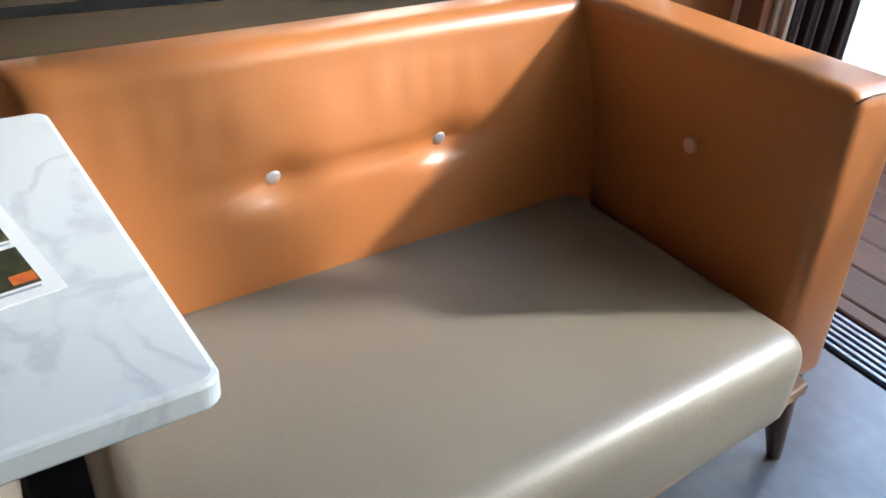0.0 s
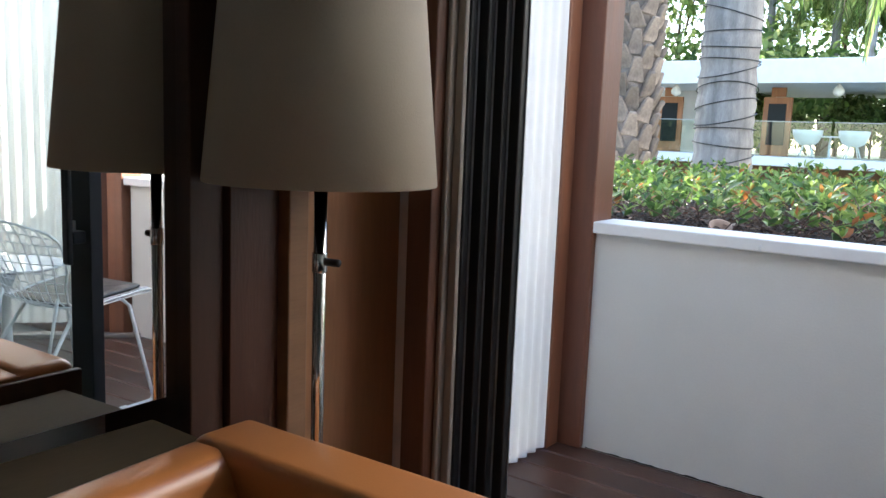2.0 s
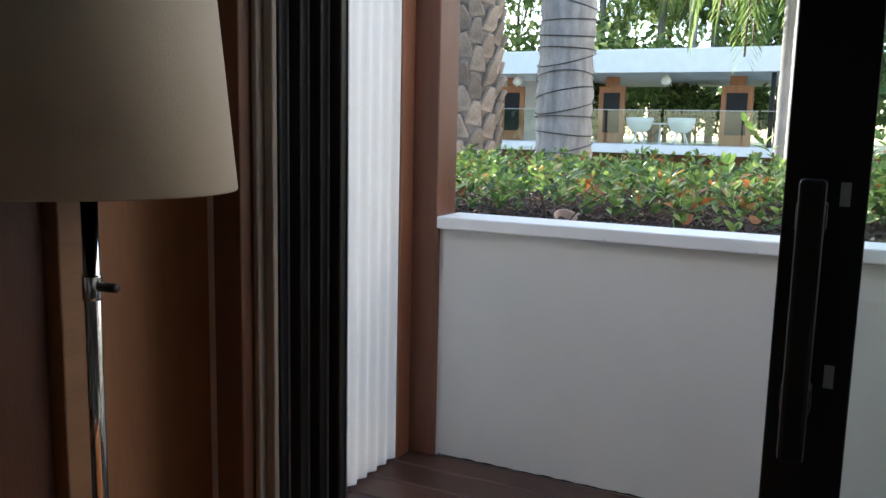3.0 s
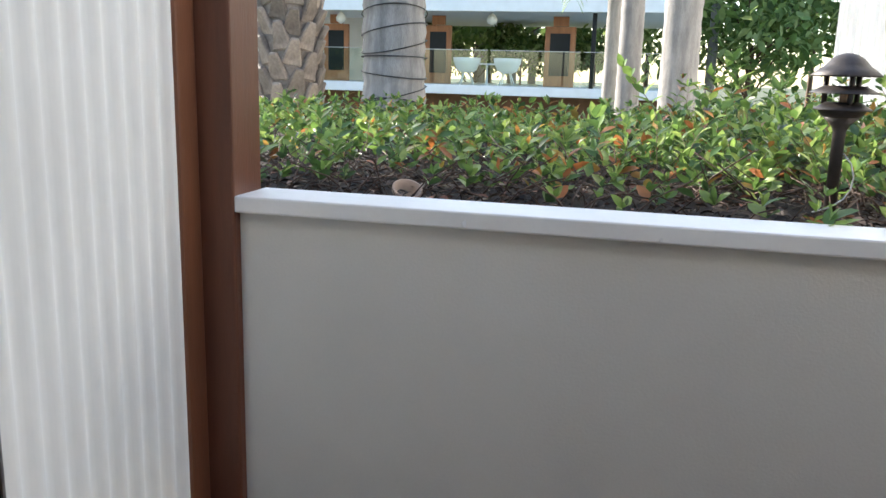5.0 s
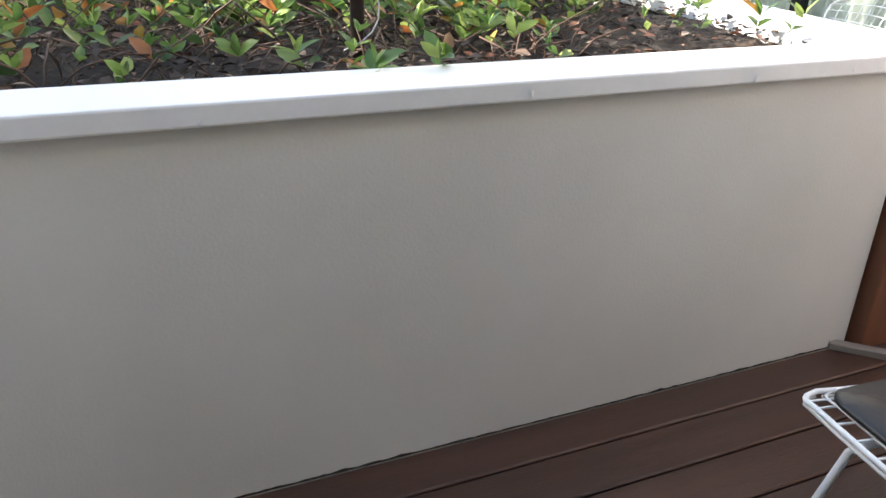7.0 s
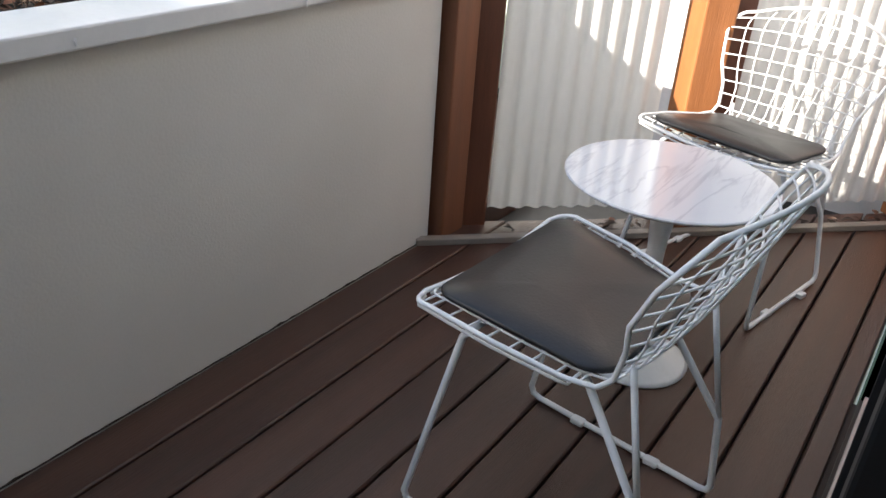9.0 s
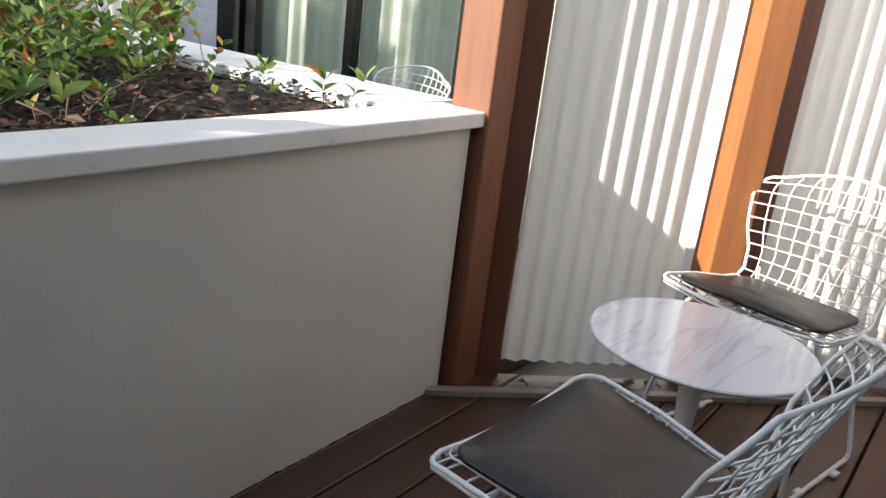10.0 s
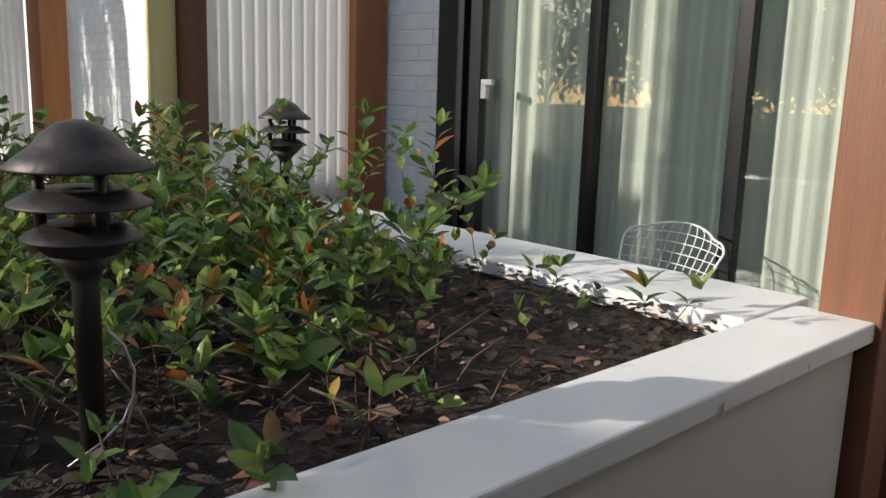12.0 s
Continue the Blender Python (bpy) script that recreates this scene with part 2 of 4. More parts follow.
PAPER = mat("white_coated_paper", (0.80, 0.80, 0.80), 0.45, 0.02, 5, 80, 0.0)
INK = mat("dark_printed_photo", (0.02, 0.018, 0.016), 0.35, 0.5, 60, 200, 0.0, color2=(0.06, 0.06, 0.02))
FLAME = mat("printed_flame", (0.70, 0.24, 0.04), 0.4, 0.4, 60, 150, 0.0, color2=(0.6, 0.08, 0.02))
INKGREEN = mat("printed_foliage", (0.16, 0.15, 0.07), 0.4, 0.4, 110, 200, 0.0, color2=(0.02, 0.02, 0.012))
GREYINK = mat("grey_print", (0.35, 0.35, 0.36), 0.5, 0.05, 50, 90, 0.0)
GLASS = glass_mat("window_glass", (0.93, 0.97, 0.95))
RAILGLASS = glass_mat("rail_glass", (0.90, 0.95, 0.93))
MIRROR = mat("silvered_mirror", (0.90, 0.91, 0.90), 0.02, 0.0, 3, 30, 0.0, metal=1.0)
MIRROR.node_tree.nodes["Principled BSDF"].inputs["Roughness"].default_value = 0.01
for k in list(MIRROR.node_tree.nodes["Principled BSDF"].inputs["Roughness"].links):
    MIRROR.node_tree.links.remove(k)
TABLEMARBLE = marble_mat("white_veined_marble", (0.66, 0.68, 0.69), (0.50, 0.52, 0.55), 0.2, 6.0)
ROUNDMARBLE = marble_mat("grey_streaked_marble", (0.74, 0.74, 0.76), (0.52, 0.52, 0.56), 0.12, 6.0, (0.35, 2.6, 1))

# ---- building blocks ----


def part(name, bm, material, parent=None, label="", smooth=False):
    """Links a bmesh as one mesh object, under a thing or a part."""
    me = bpy.data.meshes.new(name)
    bm.to_mesh(me)
    bm.free()
    me.materials.append(material)
    if smooth:
        me.polygons.foreach_set("use_smooth", [True] * len(me.polygons))
    ob = new(name, me)
    if parent is not None:
        ob.parent = parent
    if label:
        ob["label"] = label
    return ob


def raw(name, verts, faces, material, parent=None, label="", smooth=False):
    me = bpy.data.meshes.new(name)
    me.from_pydata(verts, [], faces)
    me.materials.append(material)
    if smooth:
        me.polygons.foreach_set("use_smooth", [True] * len(me.polygons))
    ob = new(name, me)
    if parent is not None:
        ob.parent = parent
    if label:
        ob["label"] = label
    return ob


def thing(name, label, category, at=(0, 0, 0), turn=0.0, group="", kind=""):
    ob = new(name)
    ob.empty_display_size = 0.1
    ob.matrix_basis = pose(*at, 0, 0, turn)
    return tagged(ob, label, category, group, kind)


def box(x0, x1, y0, y1, z0, z1, bevel=0.0, seg=2, bm=None):
    own = bmesh.new()
    bmesh.ops.create_cube(own, size=1.0)
    for v in own.verts:
        v.co = Vector(((x0 + x1) / 2 + v.co.x * (x1 - x0), (y0 + y1) / 2 + v.co.y * (y1 - y0), (z0 + z1) / 2 + v.co.z * (z1 - z0)))
    if bevel:
        bmesh.ops.bevel(own, geom=list(own.edges), offset=bevel, segments=seg, profile=0.5, affect="EDGES")
    if bm is None:
        return own
    me = bpy.data.meshes.new("tmp")
    own.to_mesh(me)
    own.free()
    bm.from_mesh(me)
    bpy.data.meshes.remove(me)
    return bm


def lathe(profile, n=32, bm=None, x=0.0, y=0.0):
    """Solid of revolution about a vertical axis, from (radius, height) pairs."""
    bm = bm or bmesh.new()
    rings = []
    for r, z in profile:
        rings.append([bm.verts.new((x + r * math.cos(2 * math.pi * k / n), y + r * math.sin(2 * math.pi * k / n), z)) for k in range(n)])
    for a, b in zip(rings, rings[1:]):
        for k in range(n):
            bm.faces.new((a[k], a[(k + 1) % n], b[(k + 1) % n], b[k]))
    for ring, flip in ((rings[0], True), (rings[-1], False)):
        bm.faces.new(ring[::-1] if flip else ring)
    bmesh.ops.recalc_face_normals(bm, faces=list(bm.faces))
    return bm


def tube_data(points, r, n=6, taper=None, closed=False):
    pts = [Vector(p) for p in points]
    verts, faces = [], []
    m = len(pts)
    up = None
    for i, p in enumerate(pts):
        a = pts[(i - 1) % m] if closed or i else p
        b = pts[(i + 1) % m] if closed or i < m - 1 else p
        d = (b - a).normalized()
        if up is None:
            up = d.orthogonal().normalized()
        up = (up - d * up.dot(d)).normalized()
        side = d.cross(up)
        rr = taper[i] if taper else r
        for k in range(n):
            c, s = math.cos(2 * math.pi * k / n), math.sin(2 * math.pi * k / n)
            verts.append(p + up * rr * c + side * rr * s)
    for i in range(m if closed else m - 1):
        for k in range(n):
            j = (i + 1) % m
            faces.append((i * n + k, i * n + (k + 1) % n, j * n + (k + 1) % n, j * n + k))
    if not closed:
        faces.append(tuple(range(n))[::-1])
        faces.append(tuple((m - 1) * n + k for k in range(n)))
    return verts, faces


def tubes(name, paths, material, parent=None, label=""):
    """Several rods in one mesh: paths of (points, radius, sides[, closed])."""
    V, F = [], []
    for spec in paths:
        pts, r, n = spec[:3]
        v, f = tube_data(pts, r, n, closed=len(spec) > 3 and spec[3])
        o = len(V)
        V += v
        F += [tuple(i + o for i in q) for q in f]
    return raw(name, V, F, material, parent, label, True)


def leaf_cloud(name, spots, material, length, width, parent=None, kind="stuff", label="", category=""):
    """Many leaves: spots are (position, direction, up, size factor). Each leaf is a folded six-point blade."""
    P = np.array([s[0] for s in spots], float)
    D = np.array([s[1] for s in spots], float)
    U = np.array([s[2] for s in spots], float)
    S = np.array([s[3] for s in spots], float)[:, None]
    D /= np.linalg.norm(D, axis=1)[:, None]
    W = np.cross(D, U)
    W /= np.linalg.norm(W, axis=1)[:, None] + 1e-9
    U2 = np.cross(W, D)
    l, w = length * S, width * S
    v = np.stack([P, P + D * l * 0.4 + W * w * 0.5 + U2 * w * 0.16, P + D * l * 0.75 + W * w * 0.36 + U2 * w * 0.08 - U2 * l * 0.04,
                  P + D * l - U2 * l * 0.12, P + D * l * 0.75 - W * w * 0.36 + U2 * w * 0.08 - U2 * l * 0.04, P + D * l * 0.4 - W * w * 0.5 + U2 * w * 0.16,
                  P + D * l * 0.45], axis=1)
    n = len(P)
    faces = []
    base = np.arange(n) * 7
    for q in ((0, 1, 6), (1, 2, 6), (2, 3, 6), (3, 4, 6), (4, 5, 6), (5, 0, 6)):
        faces.append(np.stack([base + q[0], base + q[1], base + q[2]], axis=1))
    F = np.concatenate(faces)
    me = bpy.data.meshes.new(name)
    me.vertices.add(n * 7)
    me.vertices.foreach_set("co", v.reshape(-1))
    me.loops.add(len(F) * 3)
    me.loops.foreach_set("vertex_index", F.reshape(-1).astype(np.int32))
    me.polygons.add(len(F))
    me.polygons.foreach_set("loop_start", np.arange(len(F), dtype=np.int32) * 3)
    me.update(calc_edges=True)
    me.materials.append(material)
    ob = new(name, me)
    if parent is not None:
        ob.parent = parent
        if label:
            ob["label"] = label
    else:
        tagged(ob, label, category, "", kind)
    return ob


def structure(name, bm, material, label, category="", smooth=False):
    return tagged(part(name, bm, material, None, "", smooth), label, category or name.split("_")[0], "", "structure")


def corrugated(name, a, b, z0, z1, parent, pitch=0.062, depth=0.009, label=""):
    """Corrugated sheet standing between plan points a and b."""
    a, b = Vector((*a, 0)), Vector((*b, 0))
    run = (b - a).length
    along, nrm = (b - a).normalized(), Vector((0, 0, 1)).cross((b - a).normalized())
    n = int(run / pitch * 8)
    V, F = [], []
    for i in range(n + 1):
        s = run * i / n
        p = a + along * s + nrm * depth * math.sin(2 * math.pi * s / pitch)
        V += [(p.x, p.y, z0), (p.x, p.y, z1)]
    for i in range(n):
        F.append((2 * i, 2 * i + 2, 2 * i + 3, 2 * i + 1))
    return raw(name, V, F, CORRUG, parent, label, True)


def post(name, x, y, sx, sy, z0, z1, turn, material, label, group="patio posts"):
    """Square timber post with eased edges and a face groove."""
    ob = part(name, box(-sx / 2, sx / 2, -sy / 2, sy / 2, 0, z1 - z0, 0.006, 2), material)
    ob.matrix_basis = pose(x, y, z0, 0, 0, turn)
    return tagged(ob, label, "post", group)


def curtain(name, x0, y0, x1, y1, z0, z1, parent, label, waves=0.11, amp=0.035, seed=1):
    rnd = random.Random(seed)
    a, b = Vector((x0, y0, 0)), Vector((x1, y1, 0))
    run, along = (b - a).length, (b - a).normalized()
    nrm = Vector((0, 0, 1)).cross(along)
    n, rows = int(run / 0.012), 10
    V, F = [], []
    ph = [rnd.uniform(0, 6) for _ in range(3)]
    for j in range(rows + 1):
        z = z0 + (z1 - z0) * j / rows
        for i in range(n + 1):
            s = run * i / n
            f = 0.65 + 0.35 * j / rows
            off = amp * (math.sin(2 * math.pi * s / waves + 0.8 * math.sin(3.1 * s + ph[0]) + 0.25 * z) * f + 0.35 * math.sin(2 * math.pi * s / (waves * 0.47) + ph[1] + 0.6 * z))
            p = a + along * s + nrm * off
            V.append((p.x, p.y, z))
    for j in range(rows):
        for i in range(n):
            k = j * (n + 1) + i
            F.append((k, k + 1, k + n + 2, k + n + 1))
    ob = raw(name, V, F, CURTAIN, parent, "", True)
    return tagged(ob, label, "curtain")

# ---- setting: room ----
DIAG = 5.16          # the dividing screen runs along x + y = DIAG
WALLY0, WALLY1 = 2.02, 2.19
structure("floor", box(-1.36, 3.4, -3.2, 2.040, -0.12, 0.0), CONCRETE, "dark polished concrete floor with blue sky sheen")
structure("ceiling", box(-1.56, 3.5, -3.3, 2.19, 2.62, 2.76), CEILW, "plain pale ceiling of the hotel room")
structure("wall_west", box(-1.55, -1.36, -3.2, 2.118, -0.12, 2.62), WALLW, "plain wall behind the mirror")
structure("wall_south", box(-1.56, 3.5, -3.4, -3.2, -0.12, 2.62), WALLW, "plain pale wall closing the room")
structure("wall_east", box(3.4, 3.55, -3.2, 2.02, -0.12, 2.62), WALLW, "plain pale wall closing the room")
structure("wall_north_header", box(-1.56, 3.5, WALLY0, WALLY1, 2.30, 2.62), WALLW, "wall strip above the sliding door", "wall")
structure("wall_north_west", box(-1.56, -0.956, 2.12, WALLY1, -0.12, 2.30), WALLW, "short wall beside the sliding door stack", "wall")

# wall mirror with its timber surround and ledge
mirror = thing("wall_mirror", "large clear wall mirror above the sofa back", "mirror")
mg = part("mirror_glass", box(-0.018, 0.0, -3.7, 0.404, 0.70, 2.5), MIRROR, mirror)
mg.matrix_basis = pose(-1.115, 1.2, 0, 0, 0, 2.3)
tagged(part("trim", box(-1.359, -1.098, 1.605, 1.672, 0.0, 2.6, 0.003), DARKWOOD), "dark stained timber strip edging the mirror", "trim", "", "structure")
tagged(part("trim", box(-1.359, -1.084, 1.675, 1.782, 0.0, 2.6, 0.002), WALNUT), "walnut brown timber wall panel beside the mirror", "trim", "", "structure")
tagged(part("trim", box(-1.359, -1.060, 1.785, 1.831, 0.0, 2.6, 0.003), PALEWOOD), "pale timber strip between wall panels", "trim", "", "structure")
tagged(part("trim", box(-1.359, -1.086, 1.834, 2.118, 0.0, 2.3, 0.002), PANELWOOD), "warm oak veneer wall panel behind the floor lamp", "trim", "", "structure")
tagged(part("trim", box(-0.988, -0.930, 2.022, 2.118, 0.0, 2.30, 0.003), WALNUT), "brown timber door jamb strip", "trim", "", "structure")
tagged(part("trim", box(-0.929, -0.918, 2.050, 2.118, 0.0, 2.30, 0.003), GREYFRAME), "grey painted door jamb strip", "trim", "", "structure")
ledge = thing("wall_ledge", "olive brown timber ledge between sofa and mirror", "ledge")
part("ledge_top", box(-1.094, -0.925, -2.6, 1.530, 0.655, 0.685, 0.004), LEDGEWOOD, ledge)
part("ledge_front", box(-0.955, -0.935, -2.6, 1.52, 0.0, 0.652), DARKWOOD, ledge)

# ---- sliding door ----
track = thing("door_track", "ridged aluminium sliding door track in the floor", "door track", kind="structure")
part("track_bed", box(-0.95, 1.53, 2.041, 2.185, -0.10, -0.012), BLACKALU, track)
for k in range(6):
    y = 2.06 + k * 0.0215
    part("track_rib", box(-0.95, 1.53, y, y + 0.010, -0.012, 0.003, 0.002), GREYALU, track)
part("track_gap", box(-0.95, 1.53, 2.186, 2.198, -0.10, -0.03), BLACKALU, track)


def stile(parent, x0, x1, y0, y1, z0=0.006, z1=2.30, name="stile", material=None):
    return part(name, box(x0, x1, y0, y1, z0, z1, 0.003), material or BLACKALU, parent)


door_l = thing("door_1", "stack of open black aluminium sliding door leaves", "sliding door", kind="structure")
for k in range(4):
    y, x1 = 2.083 + k * 0.0285, -0.898 + k * 0.0205
    stile(door_l, -0.953, x1, y, y + 0.026)
    if k < 3:
        part("seal", box(-0.952, x1 - 0.006, y + 0.0262, y + 0.0283, 0.006, 2.29), CABLE, door_l, "black brush seal")
    part("edge_bead", box(x1 + 0.0002, x1 + 0.0025, y + 0.019, y + 0.0225, 0.02, 2.28), GREYALU, door_l, "thin bright edge bead")
tagged(part("trim", box(-0.917, -0.899, 2.066, 2.079, 0.0, 2.30, 0.003), GREYFRAME), "grey metal cover strip on the door stack", "trim", "", "structure")


def leaf(name, x0, x1, y, label, handle):
    d = thing(name, label, "sliding door", kind="structure")
    stile(d, x0, x0 + 0.098, y - 0.02, y + 0.02)
    stile(d, x1 - 0.09, x1, y - 0.02, y + 0.02)
    part("rail", box(x0 + 0.099, x1 - 0.091, y - 0.018, y + 0.018, 0.006, 0.10, 0.003), BLACKALU, d)
    part("rail", box(x0 + 0.099, x1 - 0.091, y - 0.018, y + 0.018, 2.22, 2.30, 0.003), BLACKALU, d)
    g = part("pane", box(x0 + 0.094, x1 - 0.086, y - 0.003, y + 0.003, 0.095, 2.225), GLASS, d)
    g.visible_shadow = False
    if handle:
        h = part("handle", box(x0 + 0.020, x0 + 0.052, y - 0.075, y - 0.058, 0.74, 1.10, 0.006), BLACKALU, d, "black bar handle")
        for z in (0.80, 1.035):
            part("bracket", box(x0 + 0.018, x0 + 0.054, y - 0.060, y - 0.020, z, z + 0.035, 0.003), BLACKALU, h)
            part("label_plate", box(x0 + 0.066, x0 + 0.078, y - 0.0225, y - 0.0195, z + 0.03, z + 0.06), GREYINK, h)
    return d


leaf("door_2", -0.135, 0.80, 2.152, "half open black sliding glass door leaf with bar handle", True)
leaf("door_3", 0.72, 1.53, 2.100, "closed black framed glass door leaf beside the curtain", False)
curtain("curtain", 0.42, 1.86, 1.58, 1.86, 0.02, 2.5, None, "pale green white sheer curtain hanging inside the glass door", seed=3)
structure("wall_north_east", box(1.535, 3.4, 2.024, 2.135, -0.12, 2.30), MORTAR, "white painted brick wall beside the glass door", "wall")

# ---- balcony setting ----
parapet = structure("wall_parapet", box(-1.46, 1.50, 3.50, 3.635, -0.4, 0.815, 0.004), RENDERW, "white rendered balcony parapet with a dark line at its foot", "parapet")
structure("trim_parapet_cap", box(-1.31, 1.540, 3.473, 3.645, 0.813, 0.855, 0.005), CAPW, "white painted parapet cap with small chips", "parapet cap")
structure("wall_parapet_side", box(1.345, 1.60, 3.656, 6.76, -0.4, 0.815, 0.004), RENDERW, "white rendered low wall of the next balcony", "parapet")
structure("trim_side_cap", box(1.325, 1.63, 3.6525, 6.78, 0.816, 0.855, 0.005), CAPW, "white painted cap on the side planter wall", "parapet cap")
structure("wall_under_balcony", box(-1.46, 3.6, 2.2, 3.49, -3.0, -0.4), RENDERW, "plain wall carrying the balcony", "wall")

post("wooden_post", -1.375, 3.545, 0.135, 0.15, 0.0, 2.6, 0, POSTWOOD, "reddish brown oiled hardwood corner post on the deck")
post("wooden_post", -1.436, 3.428, 0.075, 0.085, 0.0, 2.6, 0, STAINWOOD, "slim orange brown post beside the corrugated screen")
post("wooden_post", 1.583, 3.525, 0.125, 0.13, -0.02, 2.6, 0, STAINWOOD, "reddish timber post at the parapet end, sunlit above the cap")
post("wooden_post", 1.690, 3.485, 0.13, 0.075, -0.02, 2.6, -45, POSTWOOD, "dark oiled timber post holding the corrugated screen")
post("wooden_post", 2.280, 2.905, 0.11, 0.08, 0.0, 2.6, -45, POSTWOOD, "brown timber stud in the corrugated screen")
# this post and the next take the timber colour brightened for sun
post("wooden_post", 2.178, 2.945, 0.11, 0.12, 0.0, 2.6, -45, LITWOOD, "timber post before the corrugated screen, sunlit orange put into its colour")
post("wooden_post", 2.83, 2.27, 0.12, 0.12, 0.0, 2.6, -45, LITWOOD, "timber post near the building wall in the sunlit wood colour")

screen_l = thing("corrugated_screen", "white translucent corrugated privacy screen glowing in daylight", "privacy screen", group="privacy screens")
corrugated("sheet", (-1.405, 2.20), (-1.405, 3.384), 0.015, 2.55, screen_l)
part("sole_plate", box(-1.44, -1.425, 2.20, 3.46, 0.0, 0.03), DARKWOOD, screen_l)
screen_r = thing("corrugated_screen", "sunlit translucent corrugated privacy screen dividing the balconies", "privacy screen", group="privacy screens")
corrugated("sheet", (1.735, DIAG - 1.735), (2.12, DIAG - 2.12), 0.05, 2.55, screen_r)
corrugated("sheet", (2.30, DIAG - 2.30), (2.84, DIAG - 2.84), 0.05, 2.55, screen_r)
for x0, z in ((1.80, 0.0), (2.36, 0.0)):
    rail = part("batten", box(0.0, 0.56 if x0 < 2 else 0.62, 0.016, 0.05, 2.50, 2.57, 0.003), POSTWOOD, screen_r, "timber batten behind the sheet")
    rail.matrix_basis = pose(x0 - 0.03, DIAG - x0 + 0.03, 0, 0, 0, -45)
sole = part("sole_plate", box(-0.10, 1.75, -0.045, -0.012, 0.0, 0.022, 0.003), GREYFRAME, screen_r, "grey weathered ground strip")
sole.matrix_basis = pose(1.53, 4.985 - 1.53, 0, 0, 0, -44)

# ---- furniture of the room ----


sofa = thing("sofa", "two seat sofa in orange leather with taupe seat and silver buttons", "sofa", (0.012, 0.055, 0.0), 0)
SX0, SX1, SY0, SY1 = -0.90, -0.335, 0.565, 1.515
# backrest: a shell whose front face is pulled in along the button line
ny, nz = 60, 26


def back_front(y, z):
    dent = 0.0
    for by in (0.862, 1.128):
        r2 = ((y - by) / 0.05) ** 2 + ((z - 0.548) / 0.028) ** 2
        dent += 0.020 * math.exp(-r2)
    crease = 0.0
    if 0.72 < y < 1.30:
        crease = 0.010 * math.exp(-((z - 0.548 - 0.006 * math.cos((y - 0.995) / 0.133 * math.pi)) / 0.010) ** 2) * min(1, (y - 0.72) / 0.1, (1.30 - y) / 0.12)
    lean = -0.055 * (z - 0.40) / 0.3
    puff = 0.012 * math.sin(math.pi * min(1, max(0, (z - 0.38) / 0.33)))
    wr = 0.0016 * math.sin(90 * y + 3 * math.sin(17 * y)) * math.exp(-((z - 0.64) / 0.03) ** 2)
    return -0.775 + lean + puff - dent - crease + wr


V, F = [], []
prof = []
ztop = 0.722
for j in range(nz + 1):
    prof.append(("f", 0.30 + (ztop - 0.035 - 0.30) * j / nz))
for k in range(1, 7):
    a = k / 6 * math.pi / 2
    prof.append(("c", a))
prof += [("t", 0.0), ("r", 0.715), ("r", 0.24)]
for i in range(ny + 1):
    y = SY0 + (1.452 - SY0) * i / ny
    endr = max(0.0, 1 - (y - SY0) / 0.06)
    pull = 0.05 * (1 - math.sqrt(max(0, 1 - endr * endr)))
    for kind, v in prof:
        if kind == "f":
            V.append((back_front(y, v) - pull, y, v))
        elif kind == "c":
            fx = back_front(y, ztop - 0.035)
            V.append((fx - 0.035 + 0.035 * math.cos(v) - pull, y, ztop - 0.035 + 0.035 * math.sin(v)))
        elif kind == "t":
            V.append((-0.902, y, ztop - 0.002))
        else:
            V.append((-0.915, y, v))
m = len(prof)
for i in range(ny):
    for j in range(m - 1):
        F.append((i * m + j, (i + 1) * m + j, (i + 1) * m + j + 1, i * m + j + 1))
F.append(tuple(range(m)))
F.append(tuple(ny * m + j for j in range(m))[::-1])
raw("backrest", V, F, LEATHER, sofa, "orange leather backrest with a buttoned crease", True)
part("back_panel", box(-0.932, -0.916, SY0, 1.515, 0.24, 0.712, 0.003), DARKWOOD, sofa, "brown wooden back panel")
# arm: tapered slab, rounded edges, slimmer at the foot
bm = box(0, 1, 0, 1, 0, 1)
for v in bm.verts:
    x, y, z = v.co
    depth0 = -0.918
    low = z < 0.5
    v.co = Vector((depth0 + x * (SX1 - depth0 - (0.03 if low else 0)), 1.402 + y * 0.112 + (0.085 * (0.3 + 0.7 * x) if low else 0), 0.245 + z * 0.495 - (0.012 * (1 - x) if not low else 0)))
bmesh.ops.bevel(bm, geom=list(bm.edges), offset=0.022, segments=5, profile=0.5, affect="EDGES")
arm = part("armrest", bm, LEATHER, sofa, "orange brown leather arm", True)
tubes("seam", [([(SX1 - 0.008, 1.408, 0.722), (SX1 - 0.001, 1.43, 0.736), (SX1 - 0.001, 1.49, 0.736), (SX1 - 0.008, 1.512, 0.722)], 0.0016, 6)], PALEWOOD, arm, "pale stitched seam")
bm = box(-0.80, -0.298, SY0 - 0.0, 1.418, 0.245, 0.408)
bmesh.ops.bevel(bm, geom=list(bm.edges), offset=0.045, segments=6, profile=0.5, affect="EDGES")
bmesh.ops.subdivide_edges(bm, edges=[e for e in bm.edges if e.calc_length() > 0.2], cuts=6, use_grid_fill=True)
for v in bm.verts:
    if v.co.y > 1.3:
        v.co.y += 0.034 * (v.co.x + 0.80) / 0.5
    if v.co.z > 0.39:
        v.co.z += 0.012 * math.sin(math.pi * (v.co.y - SY0) / (1.402 - SY0)) * math.sin(math.pi * min(1, max(0, (v.co.x + 0.80) / 0.5)))
part("seat", bm, SEATCLOTH, sofa, "taupe leather seat cushion", True)
bm = box(-0.90, -0.293, SY0 + 0.01, 1.562, 0.220, 0.243, 0.004)
